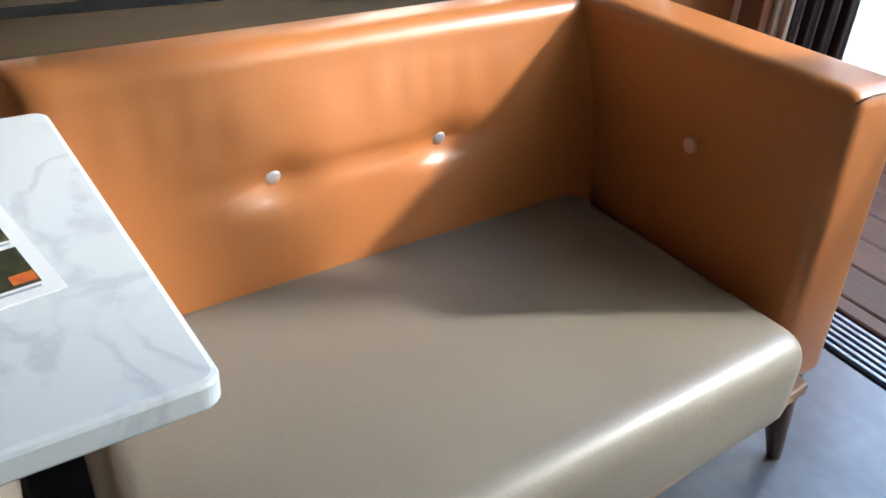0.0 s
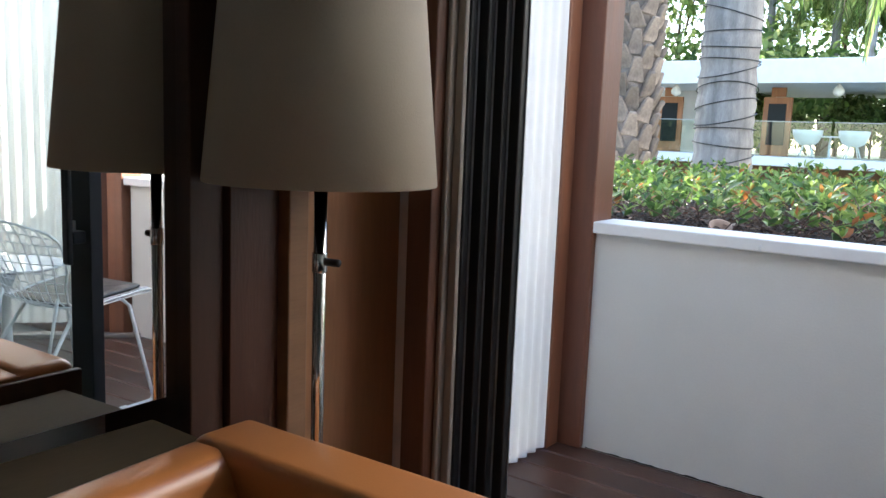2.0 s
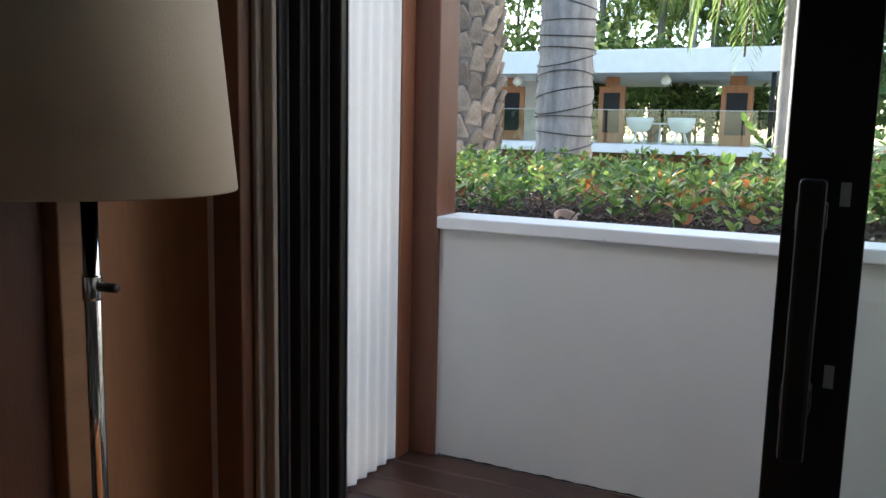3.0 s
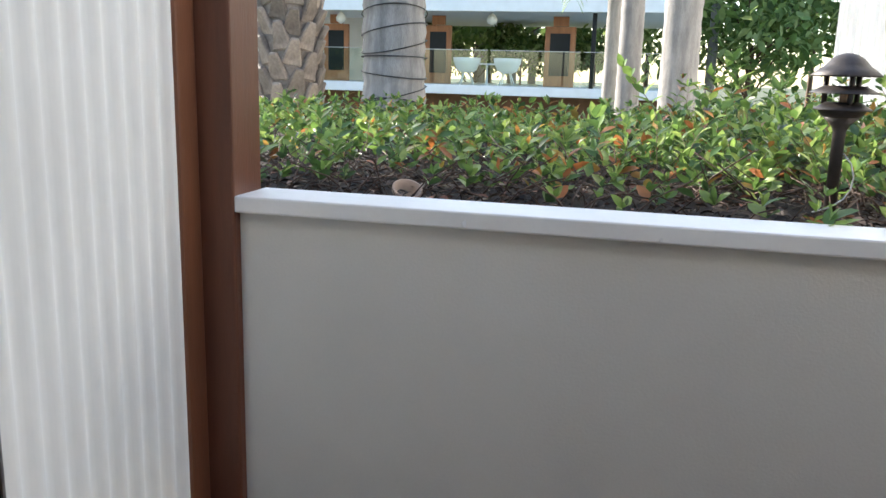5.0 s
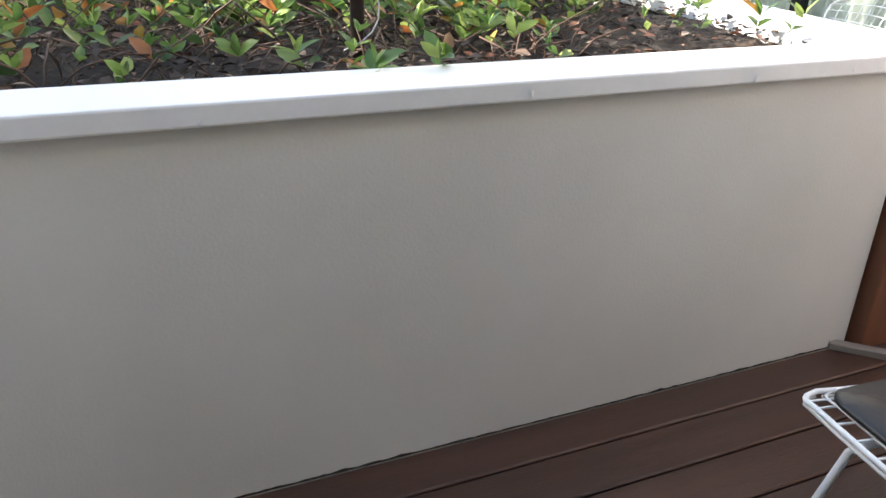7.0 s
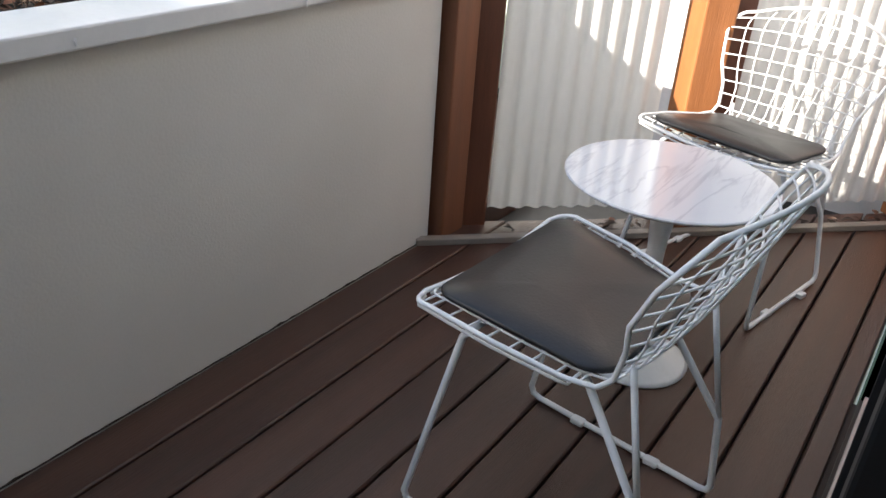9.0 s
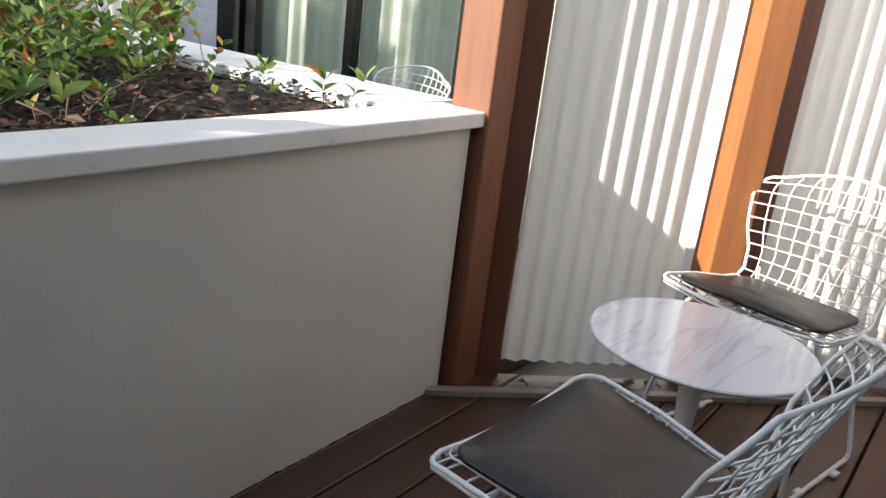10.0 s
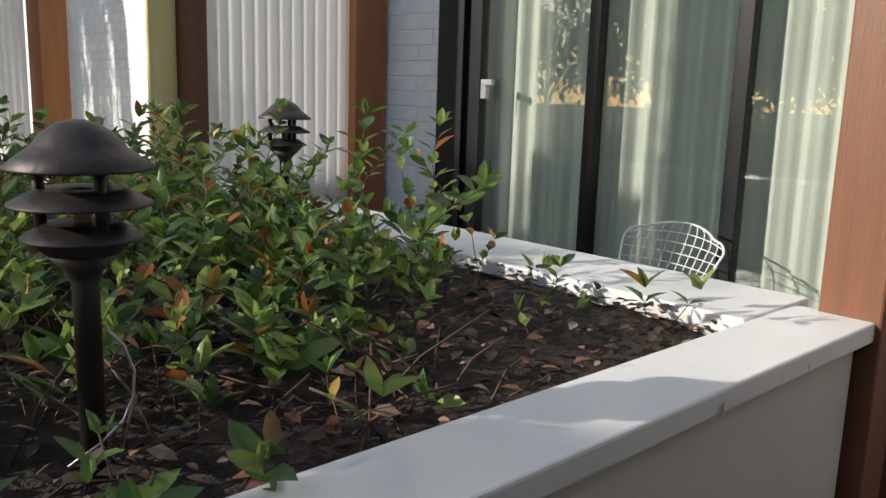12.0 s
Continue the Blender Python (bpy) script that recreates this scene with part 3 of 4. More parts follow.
for v in bm.verts:
    if v.co.y > 1.4 and v.co.x > -0.5:
        v.co.x -= 0.062
part("seat_frame", bm, PALEWOOD, sofa, "pale timber base frame")
for x, y, m2 in ((-0.425, 1.592, 1), (-0.86, 1.50, 1), (-0.40, 0.62, 1), (-0.86, 0.62, 1)):
    bm = lathe([(0.011, 0.0), (0.013, 0.006), (0.029, 0.17), (0.034, 0.222)], 14)
    for v in bm.verts:
        k = 1 - v.co.z / 0.217
        v.co.x += x + (0.015 if x > -0.6 else -0.01) * k
        v.co.y += y + (0.045 if y > 1 else -0.03) * k
    part("leg", bm, WALNUT, sofa, "tapered walnut leg", True)
for y in (0.862, 1.128):
    bm = lathe([(0.0125, 0), (0.0128, 0.004), (0.010, 0.0075), (0.004, 0.009)], 20)
    ob = part("button", bm, NICKEL, sofa, "round silver button", True)
    ob.matrix_basis = pose(back_front(y, 0.548) - 0.002, y, 0.548, 0, 88, 0)
bm = lathe([(0.0115, 0), (0.0118, 0.004), (0.009, 0.007), (0.004, 0.008)], 20)
ob = part("button", bm, PINKBTN, sofa, "pale pink leather button", True)
ob.matrix_basis = pose(-0.555, 1.4065, 0.585, 90, 0, 0)

# the back runs slightly askew to the arm
for ob in sofa.children_recursive:
    if ob.matrix_basis.is_identity:
        for v in ob.data.vertices:
            v.co.x += 0.10 * max(0.0, 1.40 - v.co.y)
    else:
        ob.matrix_basis = pose(0.10 * max(0.0, 1.40 - ob.matrix_basis.translation.y), 0, 0) @ ob.matrix_basis

sofa2 = thing("sofa", "second orange leather sofa under the marble table edge", "sofa")
bm = box(-0.915, -0.79, -0.60, 0.555, 0.24, 0.72)
bmesh.ops.bevel(bm, geom=list(bm.edges), offset=0.035, segments=5, profile=0.5, affect="EDGES")
part("backrest", bm, LEATHER, sofa2, "", True)
bm = box(-0.80, -0.38, -0.60, 0.552, 0.245, 0.40)
bmesh.ops.bevel(bm, geom=list(bm.edges), offset=0.045, segments=5, profile=0.5, affect="EDGES")
part("seat", bm, SEATCLOTH, sofa2, "taupe leather seat cushion", True)
part("seat_frame", box(-0.90, -0.40, -0.59, 0.55, 0.218, 0.243, 0.004), PALEWOOD, sofa2)
for x, y in ((-0.45, 0.5), (-0.86, 0.5), (-0.45, -0.55), (-0.86, -0.55)):
    part("leg", lathe([(0.011, 0.0), (0.026, 0.17), (0.030, 0.217)], 14, None, x, y), WALNUT, sofa2, "", True)

# marble table
table = thing("marble_table", "rectangular table with thick white veined marble top", "table", (-0.211, 0.705, 0.0), 5)
V, F, ring = [], [], 32
for z, inset in ((0.676, 0.005), (0.6775, 0.0015), (0.680, 0.0), (0.696, 0.0), (0.6985, 0.0015), (0.700, 0.005)):
    r = 0.016 - inset
    for k in range(ring):
        a, q = 2 * math.pi * (k % 8 / 7 / 4 + k // 8 / 4), k // 8
        cx, cy = ((-0.016, -0.016), (-0.474, -0.016), (-0.474, -0.934), (-0.016, -0.934))[q]
        V.append((cx + r * math.cos(a), cy + r * math.sin(a), z))
for lv in range(5):
    for k in range(ring):
        k2 = (k + 1) % ring
        F.append((lv * ring + k, lv * ring + k2, (lv + 1) * ring + k2, (lv + 1) * ring + k))
F += [tuple(range(ring))[::-1], tuple(range(5 * ring, 6 * ring))]
raw("tabletop", V, F, TABLEMARBLE, table)
part("pedestal", lathe([(0.24, 0.0), (0.24, 0.012), (0.05, 0.03), (0.035, 0.06), (0.035, 0.62), (0.11, 0.66), (0.11, 0.677)], 32, None, -0.18, -0.60), BLACKALU, table, "", True)
bro = thing("brochure", "white printed card with two dark photographs on the marble", "brochure", (-0.353, 0.633, 0.7005), 12)
part("sheet", box(-0.19, 0.0, -0.16, 0.0, 0.0, 0.0012), PAPER, bro)
for k, (x0, x1) in enumerate(((-0.075, -0.018), (-0.145, -0.088))):
    p = part("photo", box(x0, x1, -0.14, -0.012, 0.0012, 0.0016), INK if k == 0 else INKGREEN, bro, "dark printed photograph")
    if k == 0:
        part("flame_print", box(x0 + 0.040, x0 + 0.053, -0.030, -0.013, 0.0016, 0.0019), FLAME, p)
    part("caption_bar", box(x1 + 0.004, x1 + 0.0065, -0.10, -0.014, 0.0012, 0.0016), GREYINK, bro)

# floor lamp
lamp = thing("floor_lamp", "chrome floor lamp with tapered linen drum shade, unlit", "lamp", (-0.927, 1.728, 0.0))
part("base", lathe([(0.14, 0.0), (0.142, 0.004), (0.14, 0.014), (0.02, 0.022), (0.012, 0.03)], 40), CHROME, lamp, "", True)
part("pole", lathe([(0.0105, 0.02), (0.0105, 1.30)], 20), CHROME, lamp, "", True)
part("collar", lathe([(0.0120, 0.920), (0.0124, 0.923), (0.0124, 0.950), (0.0120, 0.953)], 20), CHROME, lamp, "", True)
kn = part("knob", lathe([(0.0065, 0.0), (0.0065, 0.026), (0.0055, 0.028)], 16), BRONZE, lamp, "dark screw knob", True)
kn.matrix_basis = pose(0.010, 0.002, 0.938, 0, 90, 10)
bm = bmesh.new()
lathe([(0.184, 1.064), (0.1852, 1.066), (0.1462, 1.476), (0.145, 1.476), (0.143, 1.470), (0.1815, 1.068), (0.184, 1.064)], 56, bm)
part("shade", bm, SHADE, lamp, "", True)
tubes("shade_carrier", [([(-0.138, 0, 1.45), (0.138, 0, 1.45)], 0.002, 6)], CHROME, lamp)

# fin board and chrome pole at the far end of the sofa
bm = box(-1.095, -0.985, 0.70, 0.722, 0.735, 1.5)
bmesh.ops.bevel(bm, geom=[e for e in bm.edges if e.verts[0].co.z < 0.8 and e.verts[1].co.z < 0.8 and abs(e.verts[0].co.y - e.verts[1].co.y) > 0.01 and e.verts[0].co.x > -1.0], offset=0.05, segments=8, affect="EDGES")
tagged(part("wall_fin", bm, WALNUT), "brown timber fin with rounded foot on the mirror", "wall fin")
fl2 = thing("chrome_stand", "slim polished chrome stand behind the sofa end", "stand", (-0.945, 0.545, 0.685))
part("pole", lathe([(0.011, 0.0), (0.011, 0.75)], 18), CHROME, fl2, "", True)
part("foot", lathe([(0.03, 0.0), (0.03, 0.006), (0.012, 0.012)], 18), CHROME, fl2, "", True)

# ---- balcony furniture ----


def smoothstep_table(tab, v):
    for (a, *p), (b, *q) in zip(tab, tab[1:]):
        if v <= b:
            k = (v - a) / (b - a)
            return [m0 + (m1 - m0) * k for m0, m1 in zip(p, q)]
    return tab[-1][1:]


SHELL = [(0.0, 0.262, 0.468, 0.232), (0.10, 0.225, 0.474, 0.236), (0.28, 0.10, 0.460, 0.230), (0.44, -0.02, 0.440, 0.208), (0.52, -0.075, 0.442, 0.196),
         (0.58, -0.112, 0.470, 0.192), (0.66, -0.145, 0.535, 0.200), (0.80, -0.190, 0.640, 0.235), (0.92, -0.228, 0.735, 0.258), (1.0, -0.252, 0.795, 0.262)]


def shell(u, v):
    y, z, w = smoothstep_table(SHELL, v)
    c0, c1 = 0.07, 0.14
    lim = 1.0
    if v < c0:
        lim = 1 - 0.16 * (1 - math.sqrt(max(0, 1 - ((c0 - v) / c0) ** 2)))
    elif v > 1 - c1:
        lim = 1 - 0.30 * (1 - math.sqrt(max(0, 1 - ((v - 1 + c1) / c1) ** 2)))
    x = u * w * lim
    e = u * u
    if v < 0.5:
        z += 0.016 * e
    else:
        k = min(1, (v - 0.5) / 0.25)
        y += 0.062 * e * k
        z += 0.016 * e * (1 - k) - 0.035 * e * max(0, (v - 0.86) / 0.14)
    return Vector((x, y, z))


def wire_chair(at, turn, label):
    ch = thing("wire_chair", label, "chair", at, turn, "white wire balcony chairs")
    rim = [shell(-1, k / 60) for k in range(61)] + [shell(-1 + 2 * k / 24, 1) for k in range(1, 24)] + [shell(1, 1 - k / 60) for k in range(61)] + [shell(1 - 2 * k / 24, 0) for k in range(1, 24)]
    tubes("rim", [(rim, 0.0048, 8, True)], WIRE, ch)
    inner = [p + Vector((0, 0.0, -0.011)) for p in rim]
    paths = []
    for k in range(1, 11):
        u = -1 + 2 * k / 11
        paths.append(([shell(u, j / 44) for j in range(45)], 0.0023, 5))
    for k in range(1, 19):
        v = k / 19
        paths.append(([shell(-1 + 2 * j / 14, v) + Vector((0, 0.002, -0.003)) for j in range(15)], 0.0023, 5))
    tubes("wire_lattice", paths, WIRE, ch, "white welded wire lattice")
    tubes("under_rim", [([p for p in inner if p.z < 0.475 and p.y > -0.03], 0.003, 6)], WIRE, ch)
    V2, F2 = [], []
    ring = []
    for cx, cy, a0, r in ((0.165, 0.205, 0, 0.038), (-0.165, 0.205, 90, 0.038), (-0.125, -0.025, 180, 0.05), (0.125, -0.025, 270, 0.05)):
        ring += [(cx + r * math.cos(radians(a0 + 15 * k)), cy + r * math.sin(radians(a0 + 15 * k))) for k in range(7)]
    layers = [(0.98, 0.003), (1.0, 0.006), (1.0, 0.012), (0.975, 0.016), (0.7, 0.019), (0.3, 0.019)]
    for s, dz in layers:
        for x, y in ring:
            yy = 0.09 + (y - 0.09) * s
            V2.append((x * s, yy, smoothstep_table(SHELL, 0.28 + (0.10 - yy) / 0.12 * 0.155)[1] + 0.003 + 0.016 * (x / 0.23) ** 2 + dz))
    n = len(ring)
    for a in range(len(layers) - 1):
        for k in range(n):
            F2.append((a * n + k, a * n + (k + 1) % n, (a + 1) * n + (k + 1) % n, (a + 1) * n + k))
    F2.append(tuple(range(n))[::-1])
    F2.append(tuple((len(layers) - 1) * n + k for k in range(n)))
    raw("cushion", V2, F2, CUSHION, ch, "black vinyl seat pad", True)
    for s in (-1, 1):
        leg = tubes("leg", [([(s * 0.165, 0.165, 0.448), (s * 0.185, 0.185, 0.42), (s * 0.222, 0.262, 0.03), (s * 0.222, 0.255, 0.012), (s * 0.22, 0.235, 0.0075),
                              (s * 0.20, -0.155, 0.0075), (s * 0.198, -0.172, 0.013), (s * 0.196, -0.178, 0.03), (s * 0.165, -0.165, 0.22), (s * 0.14, -0.02, 0.432)], 0.0072, 8)], WIRE, ch)
        tubes("brace", [([(s * 0.165, -0.165, 0.22), tuple(shell(s * 0.8, 0.60))], 0.006, 8)], WIRE, ch)
        for y in (0.13, -0.05):
            part("glide", box(s * 0.211 - 0.011 - (0.008 if y < 0.1 else 0), s * 0.211 + 0.011 - (0.008 if y < 0.1 else 0), y - 0.016, y + 0.016, 0.0, 0.015, 0.004), WIRE, leg)
    tubes("crossbar", [([(-0.165, 0.165, 0.446), (0.165, 0.165, 0.446)], 0.006, 8)], WIRE, ch)
    tubes("crossbar", [([(-0.14, -0.02, 0.432), (0.14, -0.02, 0.432)], 0.006, 8)], WIRE, ch)
    return ch


chair = wire_chair((0.748, 2.580, 0.0), -4, "white wire balcony chair with black seat pad, beside the parapet")
GROW = Matrix.Diagonal((1.04, 1.04, 0.985, 1.0))
chair.matrix_basis = chair.matrix_basis @ GROW
c2 = copy_thing(chair, pose(1.945, 2.667, 0.0, 0, 0, 76))
c2["label"] = "sunlit white wire chair with black seat pad before the screen"
c3 = copy_thing(chair, pose(2.58, 4.72, 0.0, 0, 0, 80))
c3["label"] = "white wire chair on the next balcony"

rt = thing("side_table", "round pedestal side table with grey streaked marble top", "table", (1.312, 2.705, 0.0))
part("base", lathe([(0.135, 0.0), (0.137, 0.004), (0.125, 0.010), (0.075, 0.024), (0.040, 0.050), (0.026, 0.10), (0.021, 0.20), (0.022, 0.32), (0.030, 0.42), (0.052, 0.475), (0.06, 0.486)], 40), WIRE, rt, "white pedestal base", True)
part("tabletop", lathe([(0.20, 0.487), (0.232, 0.493), (0.245, 0.501), (0.247, 0.505), (0.244, 0.508), (0.2, 0.5085)], 64), ROUNDMARBLE, rt, "", False)

# ---- planter ----
structure("planter_soil", box(-4.0, 1.324, 3.654, 6.86, 0.30, 0.79), MULCH, "dark bark mulch in the balcony planter", "soil")
structure("wall_planter_front", box(-4.0, 3.4, 6.95, 7.1, -3.0, 0.80), RENDERW, "rendered outer wall of the planter", "wall")


rng = np.random.default_rng(5)
n = 90
V, F = [], []
for j in range(n + 1):
    for i in range(n + 1):
        x, y = -3.9 + (1.35 + 3.9) * i / n, 3.636 + 3.2 * j / n
        z = 0.792 + 0.02 * abs(noise.noise(Vector((x * 9, y * 9, 1)))) + 0.03 * abs(noise.noise(Vector((x * 3, y * 3, 4)))) * min(1, (y - 3.63) * 4) + 0.012 * min(1, (y - 3.63) * 2)
        V.append((x, y, z))
for j in range(n):
    for i in range(n):
        k = j * (n + 1) + i
        F.append((k, k + 1, k + n + 2, k + n + 1))
tagged(raw("mulch_bed", V, F, MULCH, None, "", True), "lumpy dark bark mulch under the shrubs", "mulch", "", "stuff")

spots = []
for _ in range(4200):
    x, y = rng.uniform(-2.2, 1.31), 3.645 + abs(rng.normal(0, 0.8))
    if y > 6.5:
        continue
    a = rng.uniform(0, 6.28)
    spots.append(((x, y, 0.805 + rng.uniform(0, 0.035) + 0.02 * min(1, (y - 3.63) * 3)), (math.cos(a), math.sin(a), rng.uniform(-0.25, 0.4)), (rng.uniform(-0.5, 0.5), rng.uniform(-0.5, 0.5), 1), rng.uniform(0.5, 1.25)))
leaf_cloud("leaf_litter", spots, LITTER, 0.034, 0.019, label="dry brown fallen leaves on the mulch", category="leaf litter")

sp = []
for _ in range(70):
    k = rng.uniform(0.05, 1.0)
    x = 1.66 + k * 1.15
    a = rng.uniform(0, 6.28)
    sp.append(((x - 0.02 + rng.normal(0, 0.02), DIAG - x - 0.09 + rng.normal(0, 0.02), 0.012), (math.cos(a), math.sin(a), 0.12), (0, 0, 1), rng.uniform(0.5, 1.1)))
leaf_cloud("dry_leaves", sp, LITTER, 0.05, 0.022, label="few dry leaves blown along the screen foot", category="leaf litter")
spots, stems = [], []


def sprig(x, y, h, lean, size):
    a = rng.uniform(0, 6.28)
    d = Vector((math.cos(a) * lean, math.sin(a) * lean, 1)).normalized()
    p = Vector((x, y, 0.80))
    pts = [p.copy()]
    steps = max(3, int(h / 0.032))
    for k in range(steps):
        d = (d + Vector((rng.normal(0, 0.16), rng.normal(0, 0.16), -0.05 * lean))).normalized()
        p = p + d * (h / steps)
        pts.append(p.copy())
        if k >= steps * 0.25:
            b = rng.uniform(0, 6.28)
            for s in (0, math.pi):
                if rng.random() < 0.12:
                    continue
                q = Vector((math.cos(b + s), math.sin(b + s), rng.uniform(0.1, 0.7)))
                spots.append((tuple(p), tuple(q + d * 0.4), tuple(d + Vector((0, 0, 0.3))), size * rng.uniform(0.7, 1.25)))
    for s in range(2):
        q = Vector((rng.normal(0, 0.5), rng.normal(0, 0.5), 1))
        spots.append((tuple(p), tuple(q), (rng.normal(), rng.normal(), 0.3), size * rng.uniform(0.6, 1.0)))
    stems.append((pts[:-1] or pts, 0.0013, 3))


for _ in range(5200):
    x, y = rng.uniform(-3.0, 1.33), rng.uniform(3.68, 6.8)
    left = max(0.0, min(1.0, (0.25 - x) / 0.7))
    back = max(0.0, min(1.0, (y - 3.70 - 0.22 * (1 - left)) / 0.6))
    edge = max(0.0, min(1.0, (1.28 - x) / 0.6))
    dens = (0.38 + 0.38 * (1 - left)) * (0.25 + 0.75 * back) * (0.45 + 0.55 * edge) * (1 if y < 6.2 else 0.7)
    if rng.random() > dens:
        continue
    h = 0.06 + (0.05 + 0.15 * back * (0.5 + 0.5 * edge)) * rng.uniform(0.3, 1.35)
    sprig(x, y, h * (1 - 0.22 * left), rng.uniform(0.3, 1.2), rng.uniform(0.8, 1.35))
for _ in range(60):
    x, y = rng.uniform(-0.3, 1.25), rng.uniform(4.2, 6.0)
    sprig(x, y, rng.uniform(0.34, 0.5), rng.uniform(0.1, 0.5), 1.1)
for _ in range(700):
    p = Vector((rng.uniform(-2.2, 0.75), 3.72 + abs(rng.normal(0, 0.7)), 0.80))
    a, lift = rng.uniform(0, 6.28), rng.uniform(0.15, 0.9)
    d, run = Vector((math.cos(a), math.sin(a), lift)), rng.uniform(0.08, 0.22)
    if p.y > 6.3 or p.y + d.y * run < 3.66:
        continue
    stems.append(([tuple(p), tuple(p + d * run * 0.45 + Vector((0, 0, 0.02))), tuple(p + d * run)], rng.uniform(0.0012, 0.0026), 4))
leaf_cloud("jasmine_hedge", spots, LEAVES, 0.049, 0.022, label="low glossy green ground cover with red and yellow leaves", category="shrub")
tagged(tubes("hedge_stems", stems, STEM), "thin brown stems of the ground cover", "stems", "", "stuff")
sp = []
for a in (0.4, 1.6, 2.6, 3.7, 5.2):
    sp.append(((0.10, 3.70, 0.83), (math.cos(a), math.sin(a), 0.5), (0, 0, 1), rng.uniform(0.8, 1.2)))
ob = leaf_cloud("seedling", sp, LEAVES, 0.07, 0.032)
tagged(ob, "single green seedling with an orange leaf by the cap", "plant", "", "thing")


def lantern(at, label, s=1.0):
    ln = thing("garden_lantern", label, "garden lamp", at, 20, "pagoda garden lanterns")
    part("stake", lathe([(0.016 * s, -0.02), (0.016 * s, 0.235 * s), (0.022 * s, 0.25 * s), (0.045 * s, 0.272 * s)], 18), BRONZE, ln, "", True)
    part("cup", lathe([(0.040 * s, 0.268 * s), (0.052 * s, 0.280 * s), (0.058 * s, 0.288 * s), (0.060 * s, 0.2895 * s), (0.05 * s, 0.291 * s)], 32), BRONZE, ln, "", True)
    for z, r in ((0.293, 0.070), (0.334, 0.082)):
        part("tier", lathe([(r * 0.55 * s, (z + 0.016) * s), (r * 0.60 * s, (z + 0.017) * s), (r * s, z * s), (r * 1.01 * s, (z - 0.003) * s), (r * 0.97 * s, (z - 0.003) * s), (r * 0.55 * s, (z + 0.011) * s)], 40), BRONZE, ln, "rust tinged tier", True)
    part("cap", lathe([(0.070 * s, 0.376 * s), (0.0835 * s, 0.3735 * s), (0.0845 * s, 0.3765 * s), (0.066 * s, 0.392 * s), (0.055 * s, 0.399 * s), (0.051 * s, 0.404 * s), (0.040 * s, 0.417 * s), (0.024 * s, 0.4275 * s), (0.008 * s, 0.432 * s), (0.001 * s, 0.4325 * s)], 40), BRONZE, ln, "", True)
    for a in (0.3, 2.4, 4.5):
        x, y = 0.046 * s * math.cos(a), 0.046 * s * math.sin(a)
        part("rod", lathe([(0.007 * s, 0.295 * s), (0.007 * s, 0.402 * s)], 10, None, x, y), BRONZE, ln, "", True)
    part("lamp_holder", lathe([(0.010 * s, 0.296 * s), (0.010 * s, 0.335 * s), (0.013 * s, 0.337 * s), (0.013 * s, 0.35 * s)], 14), TERRA, ln, "", True)
    return ln


lantern((0.128, 3.875, 0.825), "dark bronze three tier pagoda lantern among the leaves", 0.96)
lantern((1.23, 5.2, 0.812), "bronze pagoda lantern half hidden in ground cover", 1.0)
pot = thing("clay_pot", "small tilted clay pot half sunk in the mulch", "pot", (-0.99, 3.87, 0.815), 0)
p = part("bowl", lathe([(0.020, 0.0), (0.028, 0.012), (0.038, 0.05), (0.044, 0.052), (0.044, 0.062), (0.038, 0.062), (0.026, 0.014)], 28), TERRA, pot, "", True)
p.matrix_basis = pose(0, 0, -0.022, 24, 18, 0)
tubes("lantern_wire", [([(0.118, 3.905, 1.00), (0.136, 3.89, 0.975), (0.143, 3.88, 0.945), (0.139, 3.875, 0.915), (0.124, 3.87, 0.89), (0.096, 3.87, 0.868), (0.056, 3.86, 0.855)], 0.002, 5)], GREYALU)
bpy.data.objects["lantern_wire"].matrix_basis = pose(0.022, -0.045, 0)
tagged(bpy.data.objects["lantern_wire"], "thin grey lamp wire looping beside the lantern", "wire")

# ---- the side wing with the next balcony ----
NX = 2.95
structure("wall_wing_upper", box(NX, NX + 0.25, 3.9, 16.0, 2.45, 7.4), RENDERW, "white upper wall of the side wing", "wall")
structure("wall_wing_corner", box(NX, NX + 0.2, 2.2, 3.95, -0.4, 2.45), MORTAR, "white painted inner corner wall", "wall")
structure("floor_next_balcony", box(1.605, NX + 3, 3.50, 7.3, -0.25, 0.0), DECK, "dark deck floor of the next balcony", "floor")
structure("wall_wing_back", box(NX + 2.6, NX + 2.8, 2.2, 16, -0.4, 6.6), WALLW, "plain wall inside the next room", "wall")
structure("ceiling_next_room", box(NX + 0.02, NX + 2.6, 3.0, 16, 2.46, 2.6), CEILW, "pale ceiling of the next room")
# unseen upper window, added where the beam lamp stands
up = thing("window_2", "unseen upper window of the side wing, added round the beam lamp", "window", kind="structure")
gy, gz = BEAM_FROM.y, BEAM_FROM.z
part("pane", box(NX - 0.012, NX - 0.004, gy - 0.9, gy + 0.9, gz - 0.8, gz + 0.8), GLASS, up)
for y0, y1, z0, z1 in ((gy - 0.97, gy - 0.9, gz - 0.87, gz + 0.87), (gy + 0.9, gy + 0.97, gz - 0.87, gz + 0.87), (gy - 0.9, gy + 0.9, gz + 0.8, gz + 0.87), (gy - 0.9, gy + 0.9, gz - 0.87, gz - 0.8)):
    part("window_frame", box(NX - 0.03, NX - 0.001, y0, y1, z0, z1, 0.003), BLACKALU, up)
wd = thing("window_1", "black framed sliding glass doors of the next room", "sliding door", kind="structure")
for y0, y1 in ((6.02, 6.12), (5.26, 5.325), (4.522, 4.592), (3.96, 4.05)):
    part("window_frame", box(NX - 0.01, NX + 0.05, y0, y1, -0.05, 2.44, 0.004), BLACKALU, wd)
